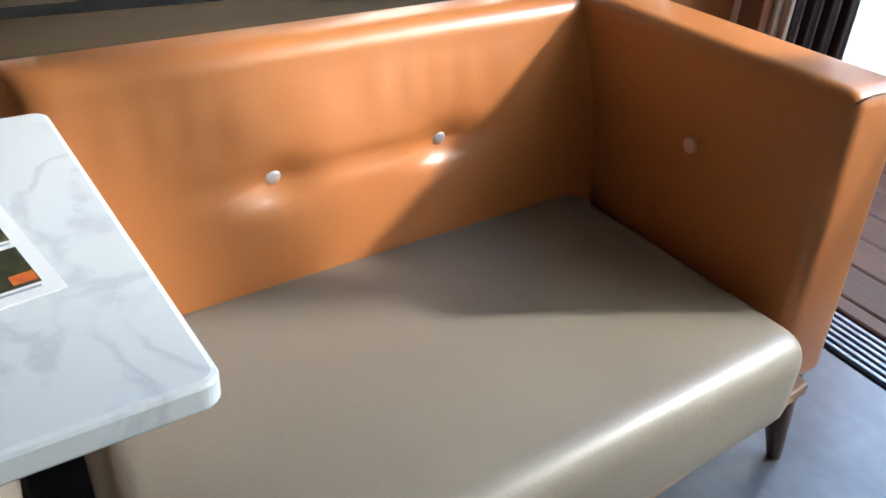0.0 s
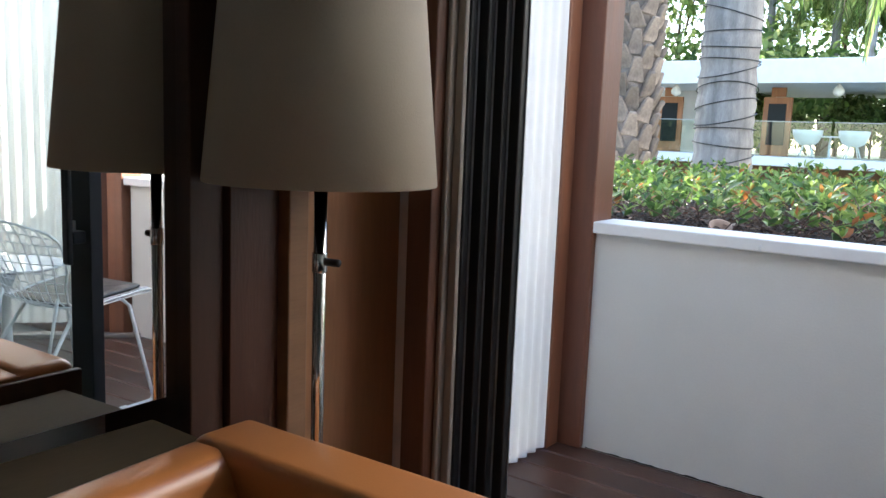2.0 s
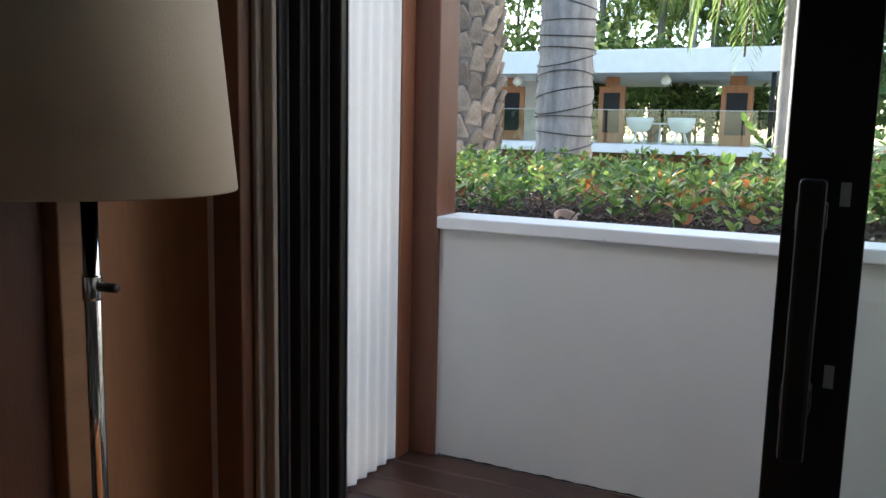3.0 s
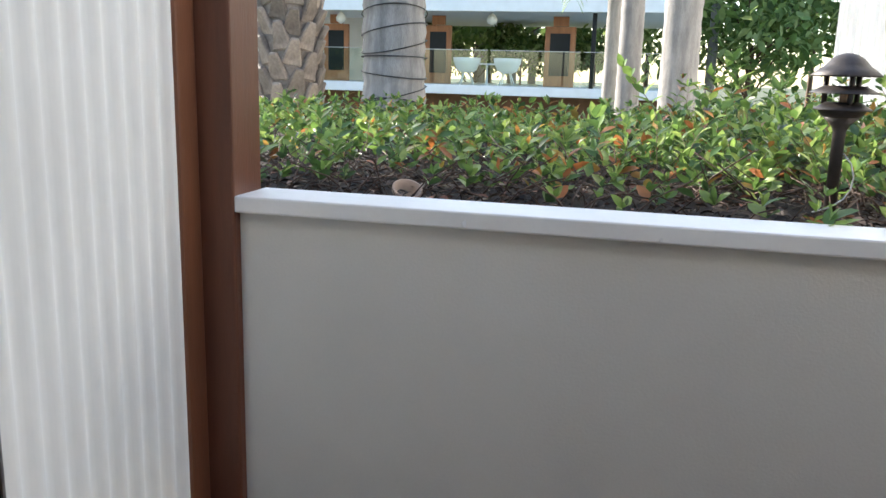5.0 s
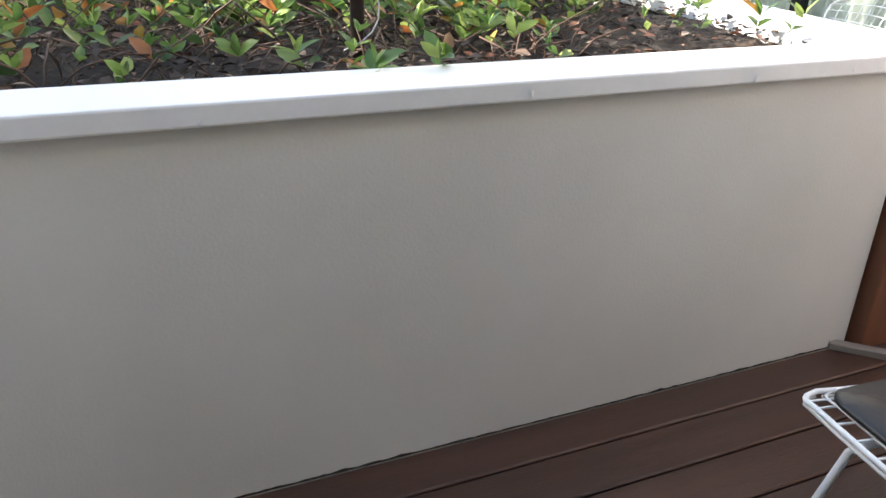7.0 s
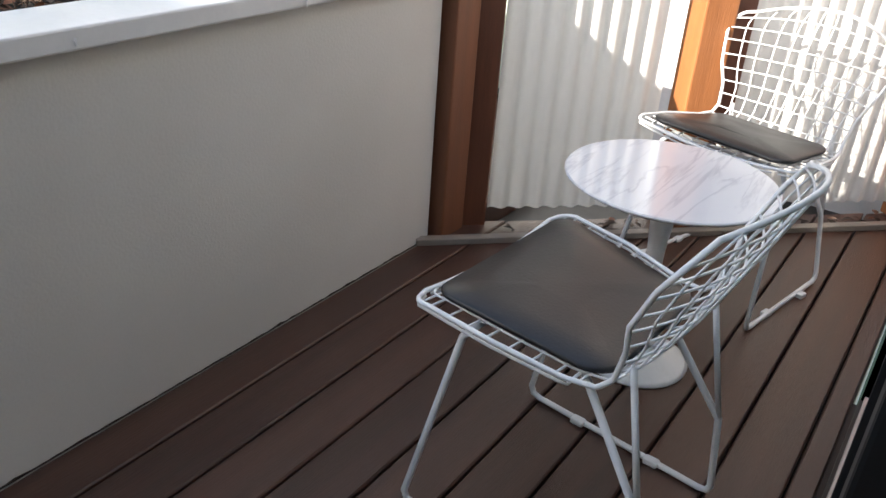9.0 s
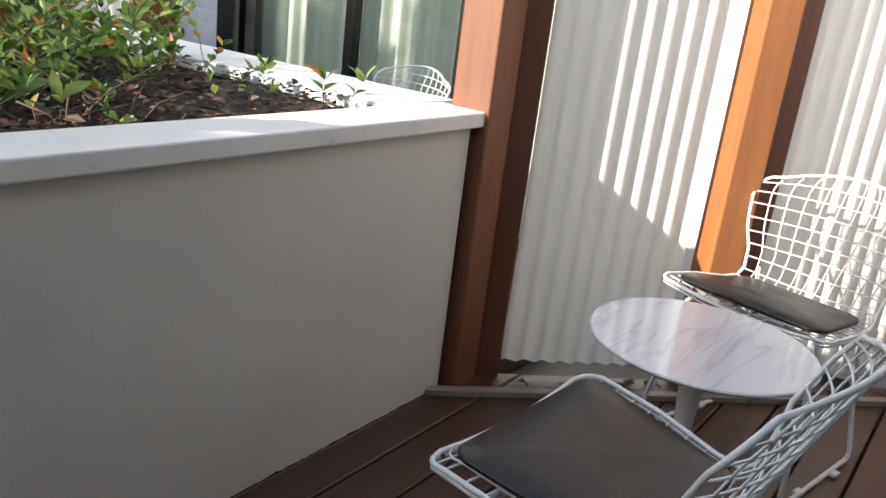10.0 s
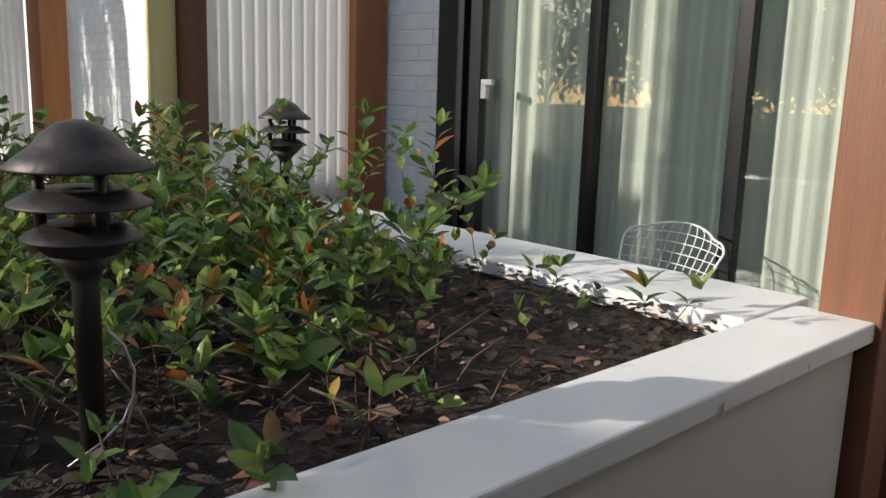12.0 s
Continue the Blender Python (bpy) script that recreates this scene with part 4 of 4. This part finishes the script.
for k in range(3):
    part("window_frame", box(NX - 0.045 + 0.03 * k, NX - 0.025 + 0.03 * k, 6.12, 6.318, -0.05, 2.44, 0.003), BLACKALU, wd)
part("window_sill", box(NX - 0.02, NX + 0.06, 4.0, 6.3, -0.06, 0.03), BLACKALU, wd)
for y0, y1, xo in ((5.32, 6.03, 0.0), (4.585, 5.265, 0.02), (4.04, 4.53, 0.0)):
    g = part("pane", box(NX + xo + 0.012, NX + xo + 0.018, y0, y1, 0.02, 2.44), GLASS, wd)
    g.visible_shadow = False
part("handle", box(NX - 0.045, NX - 0.02, 5.90, 5.98, 1.33, 1.36, 0.003), GREYALU, wd)
part("handle", box(NX - 0.045, NX - 0.02, 5.94, 5.98, 1.26, 1.33, 0.003), GREYALU, wd)
curtain("curtain", NX + 0.14, 6.2, NX + 0.14, 3.98, 0.0, 2.44, None, "pale green sheer curtain behind the next room's glass", 0.13, 0.03, 8)


def brick_wall(name, x0, y0, x1, y1, z0, z1, label, back):
    """White painted brick: recessed mortar core with single bricks on its face."""
    a, b = Vector((x0, y0, 0)), Vector((x1, y1, 0))
    along = (b - a).normalized()
    nrm = along.cross(Vector((0, 0, 1)))
    run = (b - a).length
    w = thing(name, label, "brick wall", kind="structure")
    core = box(0, run, 0.003, back, z0, z1)
    c = part("mortar", core, MORTAR, w)
    ang = math.degrees(math.atan2(along.y, along.x))
    c.matrix_basis = pose(a.x, a.y, 0, 0, 0, ang)
    shapes = {}
    z, row = z0, 0
    while z < z1 - 0.07:
        s = -0.12 * (row % 2)
        while s < run:
            s0, s1 = max(0.0, s) + 0.0025, min(run, s + 0.24) - 0.0025
            if s1 - s0 > 0.03:
                key = round(s1 - s0, 3)
                if key not in shapes:
                    bm2 = box(0, key, 0.0, 0.02, 0, 0.081, 0.003, 1)
                    me = bpy.data.meshes.new("brick")
                    bm2.to_mesh(me)
                    bm2.free()
                    me.materials.append(BRICKW)
                    shapes[key] = me
                ob = new("brick", shapes[key])
                ob.parent = w
                ob.matrix_basis = pose(a.x, a.y, 0, 0, 0, ang) @ pose(s0, -0.001 + 0.001 * math.sin(s * 50 + row), z)
            s += 0.24
        z += 0.086
        row += 1
    return w


BRICKS = []
BRICKS.append(("wall_brick_wing", NX, 6.89, NX, 6.325, 0.0, 2.45, "white painted brick pier beside the glass doors", 0.2))
BRICKS.append(("wall_brick_far", NX, 12.0, NX, 10.0, 0.3, 2.45, "white painted brick wall of the further room", 0.2))
structure("wall_wing_mid", box(NX + 0.03, NX + 0.2, 6.85, 9.98, -0.4, 2.45), MORTAR, "white wall behind the second screen", "wall")
structure("wall_wing_end", box(NX + 0.03, NX + 0.2, 12.02, 16, -0.4, 2.45), MORTAR, "white end wall of the wing", "wall")
screen_n = thing("corrugated_screen", "bright backlit corrugated screen between further balconies", "privacy screen", group="privacy screens")
corrugated("sheet", (1.80, 6.87), (2.70, 6.87), 0.03, 2.45, screen_n, 0.076, 0.012)
part("sole_plate", box(1.80, 2.70, 6.86, 6.90, -0.075, 0.028), GREYFRAME, screen_n)
part("head_batten", box(1.80, 2.70, 6.885, 6.92, 2.40, 2.47), POSTWOOD, screen_n)
# LITWOOD posts along the wing carry sunlight in their colour
post("wooden_post", 2.815, 6.84, 0.225, 0.10, 0, 2.5, 0, LITWOOD, "post beside the white brick pier, sunlit orange put into its colour")
# added board whose yellow paints the sunlit side of the red brown post
post("wooden_board", 1.595, 6.90, 0.145, 0.03, 0, 2.5, 0, SUNFACE, "sunlit side face of the screen post, painted pale yellow on a board", group="")
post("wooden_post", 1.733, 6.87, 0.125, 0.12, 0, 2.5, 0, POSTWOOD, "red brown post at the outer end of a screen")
post("wooden_post", 1.975, 9.6, 0.19, 0.12, 0, 2.5, -20, LITWOOD, "broad timber post coloured as if lit by sun")
post("wooden_post", 2.78, 12.6, 0.16, 0.16, 0, 2.5, 0, LITWOOD, "timber post standing along the side wing in the sunlit wood colour")
screen_f = thing("corrugated_screen", "small far corrugated screen of the last balcony", "privacy screen", group="privacy screens")
corrugated("sheet", (1.7, 12.7), (2.68, 12.7), 0.0, 2.45, screen_f, 0.076, 0.012)
structure("wall_side_parapet_far", box(1.375, 1.60, 7.12, 16.0, -0.4, 0.815, 0.004), RENDERW, "low white balcony wall further along the wing", "parapet")

# ---- garden and far building ----
structure("ground", box(-400, 400, 2.2, 600, -3.2, -3.0), GARDEN, "planted garden ground below the balconies")
FY = 27.0
fb = thing("far_building", "low white two storey pavilion with glass railing across the garden", "building")
part("roof", box(-16, 0.3, FY - 1.5, FY + 6, 2.90, 3.58, 0.02), CAPW, fb)
part("floor_slab", box(-16, 0.3, FY - 1.4, FY + 6, 0.55, 0.82, 0.02), CAPW, fb)
part("wall", box(-16, -9.3, FY + 2.0, FY + 2.2, 0.82, 2.90), RENDERW, fb)
part("wall", box(-16, 0.3, FY + 1.0, FY + 1.2, -3.0, 0.55), REDBRICK, fb, "red brown ground floor wall")
for x in (-8.6, -2.2):
    part("column", box(x - 0.06, x + 0.06, FY - 1.2, FY - 1.08, 0.82, 2.90), BLACKALU, fb)
for k in range(6):
    g = part("railing_pane", box(-15.8 + k * 2.67, -13.2 + k * 2.67, FY - 1.35, FY - 1.33, 0.84, 1.82), RAILGLASS, fb)
    g.visible_shadow = False
    part("railing_cap", box(-15.8 + k * 2.67, -13.2 + k * 2.67, FY - 1.36, FY - 1.32, 1.82, 1.84), GREYALU, fb)
for x, w in ((-10.5, 0.42), (-7.1, 0.42), (-3.3, 0.46)):
    d = part("door", box(x - w, x + w, FY + 0.2, FY + 0.3, 0.82, 2.60, 0.01), DOORWOOD, fb, "orange cedar framed door")
    part("door_glass", box(x - w + 0.16, x + w - 0.16, FY + 0.17, FY + 0.2, 1.15, 2.40), BLACKALU, d)
    part("lintel", box(x - w * 0.5, x + w * 0.5, FY + 0.2, FY + 0.3, 2.61, 2.89), DOORWOOD, fb)
for x in (-9.9, -5.2):
    part("ceiling_light", lathe([(0.02, 2.55), (0.14, 2.62), (0.16, 2.72), (0.10, 2.83), (0.02, 2.90)], 18, None, x, FY - 0.9), SHADEIN, fb, "round cream ceiling globe", True)
# bucket chairs and a small table on its terrace
bc = thing("bucket_chair", "white bucket chair on the far terrace", "chair", (-5.95, FY - 0.7, 0.82), 200, "far terrace chairs")
part("bucket", lathe([(0.16, 0.36), (0.30, 0.44), (0.40, 0.66), (0.42, 0.80), (0.40, 0.80), (0.37, 0.66), (0.27, 0.47), (0.1, 0.41)], 20), WIRE, bc, "", True)
for a in (0.8, 2.36, 3.93, 5.5):
    tubes("leg", [([(0.13 * math.cos(a), 0.13 * math.sin(a), 0.37), (0.28 * math.cos(a), 0.28 * math.sin(a), 0.0)], 0.018, 6)], WIRE, bc)
copy_thing(bc, pose(-4.72, FY - 0.7, 0.82, 0, 0, 20))
copy_thing(bc, pose(-8.0, FY - 0.4, 0.82, 0, 0, 20))
ft = thing("terrace_table", "small white table between the far chairs", "table", (-5.33, FY - 0.7, 0.82))
part("top", lathe([(0.26, 0.60), (0.27, 0.62), (0.25, 0.64)], 20), WIRE, ft, "", True)
part("stem", lathe([(0.16, 0.0), (0.04, 0.03), (0.03, 0.6)], 14), WIRE, ft, "", True)


def trunk(name, x, y, z0, z1, r0, r1, material, parent, rings=0.0, seed=0, lean=0.0):
    V, F = [], []
    rows, n = int((z1 - z0) / 0.06), 22
    for j in range(rows + 1):
        k = j / rows
        z = z0 + (z1 - z0) * k
        r = r0 + (r1 - r0) * k
        r *= 1 + rings * (0.5 - (z / 0.16) % 1.0)
        for i in range(n):
            a = 2 * math.pi * i / n
            q = r * (1 + 0.05 * noise.noise(Vector((math.cos(a) * 2.2, math.sin(a) * 2.2, z * 2 + seed))) + 0.025 * noise.noise(Vector((math.cos(a) * 9, math.sin(a) * 9, z * 1.2 + seed))))
            V.append((x + lean * (z - z0) + q * math.cos(a), y + q * math.sin(a), z))
    for j in range(rows):
        for i in range(n):
            F.append((j * n + i, j * n + (i + 1) % n, (j + 1) * n + (i + 1) % n, (j + 1) * n + i))
    F.append(tuple(rows * n + i for i in range(n)))
    return raw(name, V, F, material, parent, "", True)


def frond(base, azim, length, droop, rise, segs=10):
    """Feather frond: leaflet spots along an arched rib."""
    out, pts = [], []
    p, d = Vector(base), Vector((math.cos(azim), math.sin(azim), rise)).normalized()
    for k in range(segs * 3):
        d = (d + Vector((0, 0, -droop / (segs * 3)))).normalized()
        p = p + d * length / (segs * 3)
        pts.append(p.copy())
        side = d.cross(Vector((0, 0, 1)))
        side = side.normalized() if side.length > 0.05 else Vector((1, 0, 0))
        for s in (-1, 1):
            out.append((tuple(p), tuple(side * s + d * 0.7 + Vector((0, 0, -0.55 + rng.normal(0, 0.12)))), tuple(Vector((0, 0, 1)) + d * 0.1), 0.6 + 0.6 * math.sin(math.pi * min(1, (k + 2) / (segs * 3)))))
    return out, pts


def palm_crown(parent, x, y, z, count, length, leaf_len, seed, droop=1.6):
    sp, ribs = [], []
    for k in range(count):
        s, r = frond((x, y, z), 6.283 * k / count + rng.uniform(-0.2, 0.2), length * rng.uniform(0.8, 1.1), droop * rng.uniform(0.7, 1.4), rng.uniform(-0.1, 1.2))
        sp += s
        ribs.append((r, 0.016, 4))
    leaf_cloud("crown", sp, CROWN, leaf_len, 0.05, parent)
    tubes("ribs", ribs, STEM, parent)


pa = thing("palm_tree", "shaggy palm with old frond stubs on its trunk", "palm", group="garden palms")
trunk("trunk", -3.70, 9.0, -3.0, 11.5, 0.27, 0.20, BARK1, pa, 0.0, 3)
palm_crown(pa, -3.70, 9.0, 11.5, 20, 2.8, 0.55, 1)
bm = box(-0.09, 0.09, -0.03, 0.03, -0.10, 0.16, 0.015, 1)
for v in bm.verts:
    k = (v.co.z + 0.10) / 0.26
    v.co.x *= 1.15 - 0.75 * k
    v.co.y += 0.07 * k
me = bpy.data.meshes.new("frond_stub")
bm.to_mesh(me)
bm.free()
me.materials.append(BARK1)
for j in range(34):
    for i in range(6):
        z = -0.6 + j * 0.135
        a = 2 * math.pi * (i + 0.5 * (j % 2)) / 6 + rng.uniform(-0.12, 0.12)
        ob = new("frond_stub", me)
        ob.parent = pa
        ob.matrix_basis = pose(-3.70 + 0.235 * math.cos(a), 9.0 + 0.235 * math.sin(a), z, rng.uniform(-14, 4), rng.uniform(-14, 14), math.degrees(a) - 90)
pb = thing("palm_tree", "straight grey palm trunk wrapped with dark light cables", "palm", group="garden palms")
trunk("trunk", -2.21, 7.55, -3.0, 11.0, 0.245, 0.185, BARK2, pb, 0.10, 9)
palm_crown(pb, -2.21, 7.55, 11.0, 22, 2.6, 0.5, 2)
for j in range(26):
    z = 0.55 + j * 0.115 + rng.uniform(-0.03, 0.03)
    r = 0.245 + (0.185 - 0.245) * (z + 3) / 14 + 0.013
    tl = rng.uniform(-0.07, 0.07)
    tubes("light_cable", [([(-2.21 + r * math.cos(a / 20 * 6.283), 7.55 + r * math.sin(a / 20 * 6.283), z + tl * math.sin(a / 20 * 6.283 + j)) for a in range(20)], 0.0045, 5, True)], CABLE, pb)
for x, y, r, s in ((-0.127, 10.65, 0.178, 4), (-0.676, 11.9, 0.13, 5)):
    pc = thing("palm_tree", "slim pale ringed palm trunk in the garden", "palm", group="garden palms")
    trunk("trunk", x, y, -3.0, 9.0, r * 1.15, r * 0.9, BARK2, pc, 0.06, s)
    palm_crown(pc, x, y, 9.0, 16, 2.2, 0.45, s)
pw = thing("palm_tree", "young palm with long pale green hanging fronds", "palm", group="garden palms")
trunk("trunk", -1.0, 14.0, -3.0, 4.6, 0.13, 0.10, BARK2, pw, 0.05, 21)
palm_crown(pw, -1.0, 14.0, 4.6, 22, 2.6, 0.5, 22, 4.2)
for k in range(9):
    x, y = rng.uniform(-14, 3), rng.uniform(33, 42)
    pc = thing("palm_tree", "distant slender palm behind the pavilion", "palm", group="garden palms")
    trunk("trunk", x, y, -3.0, 9 + rng.uniform(0, 4), 0.2, 0.15, BARK2, pc, 0.03, k)
    palm_crown(pc, x, y, 7.0 + rng.uniform(0, 3), 16, 3.6, 0.9, k, 2.4)


def tree(name, x, y, z0, zc, rad, count, size, label, flat=0.8, trunk_r=0.16, group="garden trees"):
    t = thing(name, label, "tree", group=group)
    trunk("trunk", x, y, z0, zc, trunk_r, trunk_r * 0.5, STEM, t, 0.0, count)
    limbs, sp = [], []
    lobes = []
    for k in range(9):
        a, e = rng.uniform(0, 6.28), rng.uniform(-0.2, 0.9)
        tip = Vector((x + rad * 0.7 * math.cos(a) * math.cos(e), y + rad * 0.7 * math.sin(a) * math.cos(e), zc + rad * flat * 0.8 * math.sin(e)))
        start = Vector((x, y, zc - rad * rng.uniform(0.2, 0.6)))
        limbs.append(([start, start.lerp(tip, 0.5) + Vector((0, 0, 0.1 * rad)), tip], trunk_r * 0.22, 5))
        lobes.append((tip, rad * rng.uniform(0.35, 0.6)))
    for _ in range(count):
        c, r = lobes[int(rng.integers(len(lobes)))]
        v = Vector((rng.normal(), rng.normal(), rng.normal() * 0.8)).normalized() * r * rng.uniform(0.5, 1.05)
        p = c + v
        sp.append((tuple(p), (rng.normal(), rng.normal(), rng.normal() - 0.4), (rng.normal() * 0.5, rng.normal() * 0.5, 1), rng.uniform(0.6, 1.4)))
    tubes("limb", limbs, STEM, t)
    leaf_cloud("crown", sp, CROWN, size, size * 0.5, t)
    return t


for x, y, z, r in ((-20, 36, 2.6, 4.0), (-14, 39, 3.2, 4.5), (-8, 37, 2.5, 4.0), (-2.5, 40, 3.5, 4.5), (3, 36, 2.5, 4), (9, 40, 3, 5), (-27, 38, 3, 5), (-17, 44, 8, 5), (-9, 45, 8.5, 5), (-1, 46, 8, 5), (7, 47, 8, 5), (-26, 46, 8, 5)):
    tree("garden_tree", x, y, -3.0, z, r, 3200, 0.42, "broad leafy green tree behind the pavilion")
for x, y, z, r in ((-6.8, 18, -1.2, 1.3), (-3.6, 17, -0.9, 1.4), (-1.5, 15, -0.7, 1.3), (0.6, 14, -0.2, 1.3), (-9.5, 19, -1.2, 1.5), (-5, 30.5, 1.9, 1.3), (-8.4, 31, 1.9, 1.3), (-2.5, 31, 1.8, 1.2)):
    tree("shrub", x, y, -3.0, z, r, 1800, 0.24, "leafy garden shrub in the sun", 0.8, 0.06, "garden shrubs")
# unseen leafy crowns, added to keep the low sun off balcony and planter
rng = np.random.default_rng(31)
rng = np.random.default_rng(12)
tree("garden_tree", -6.5, 5.5, -3.0, 3.35, 1.45, 12000, 0.16, "tall unseen tree added to shade the balcony", 0.8, 0.14)
tree("garden_tree", -5.3, 5.15, -3.0, 2.95, 0.85, 6000, 0.14, "slender unseen tree added to filter sun over the balcony", 0.8, 0.09)
# out-of-view trees added so the wing's glass reflects foliage, not bare horizon
for x, y, z, r in ((-22, 14, 2.5, 4.2), (-24, 21, 3, 4.5), (-19, 8, 2.0, 3.6), (-30, 9, 3, 5), (-26, 30, 3, 5), (-33, 18, 4, 6)):
    tree("garden_tree", x, y, -3.0, z, r, 2600, 0.45, "broad leafy green tree, unseen, added for the glass reflections")
tree("garden_tree", -10.6, 12.0, -3.0, 5.2, 1.8, 5000, 0.22, "tall garden tree beside the palms", 0.8, 0.14)

# thin dark strip of uneven height along the parapet foot
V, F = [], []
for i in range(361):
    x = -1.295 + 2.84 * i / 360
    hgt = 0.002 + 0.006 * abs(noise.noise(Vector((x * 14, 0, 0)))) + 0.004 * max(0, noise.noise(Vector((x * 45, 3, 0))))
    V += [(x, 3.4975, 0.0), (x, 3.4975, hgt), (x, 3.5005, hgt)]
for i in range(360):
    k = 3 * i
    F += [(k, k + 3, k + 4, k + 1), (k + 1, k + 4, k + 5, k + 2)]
tagged(raw("trim_wall_foot", V, F, MULCH), "uneven dark line along the parapet foot", "trim", "", "structure")
for x, z, w in ((-0.72, 0.826, 0.010), (-0.28, 0.822, 0.006), (0.35, 0.829, 0.008), (0.92, 0.823, 0.012), (1.22, 0.828, 0.006)):
    tagged(part("paint_chip", lathe([(w, 0.0), (w * 0.8, 0.0012), (w * 0.2, 0.0014)], 7), MORTAR), "small flaked paint chip on the cap edge", "paint chip", "paint chips")
    bpy.context.view_layer.update()
    scene.collection.objects[-1].matrix_basis = pose(x, 3.4732, z, 90, 0, 30)

# ---- pieces of walls and floors ----
deck = thing("floor_deck", "dark reddish brown timber deck boards with open gaps", "deck", kind="structure")
# one black box below the boards paints the shade in the gaps
part("joists", box(-1.43, 3.2, 2.20, 3.495, -0.30, -0.10), CABLE, deck, "solid black fill painting the shade under the boards")
y = 3.510


def board_y(x, y):
    """Boards run along the parapet and end at the wall lines."""
    return min(3.497, max(2.199, y))


while y > 2.20:
    y1, y0 = y, y - 0.1335
    b = 0.004
    V = []
    for zz, e in ((-0.028, 0), (-b, 0), (0.0, b)):
        xr0, xr1 = DIAG - board_y(2.2, y0), DIAG - board_y(2.2, y1)
        V += [(-1.43 + e, board_y(-1.43, y0) + e, zz), (xr0 - e, board_y(xr0, y0) + e, zz), (xr1 - e, board_y(xr1, y1) - e, zz), (-1.43 + e, board_y(-1.43, y1) - e, zz)]
    F = [(3, 2, 1, 0), (8, 9, 10, 11)]
    for r in (0, 4):
        for k in range(4):
            F.append((r + k, r + (k + 1) % 4, r + 4 + (k + 1) % 4, r + 4 + k))
    raw("deck_board", V, F, DECK, deck)
    y -= 0.140
for spec in BRICKS:
    brick_wall(*spec)
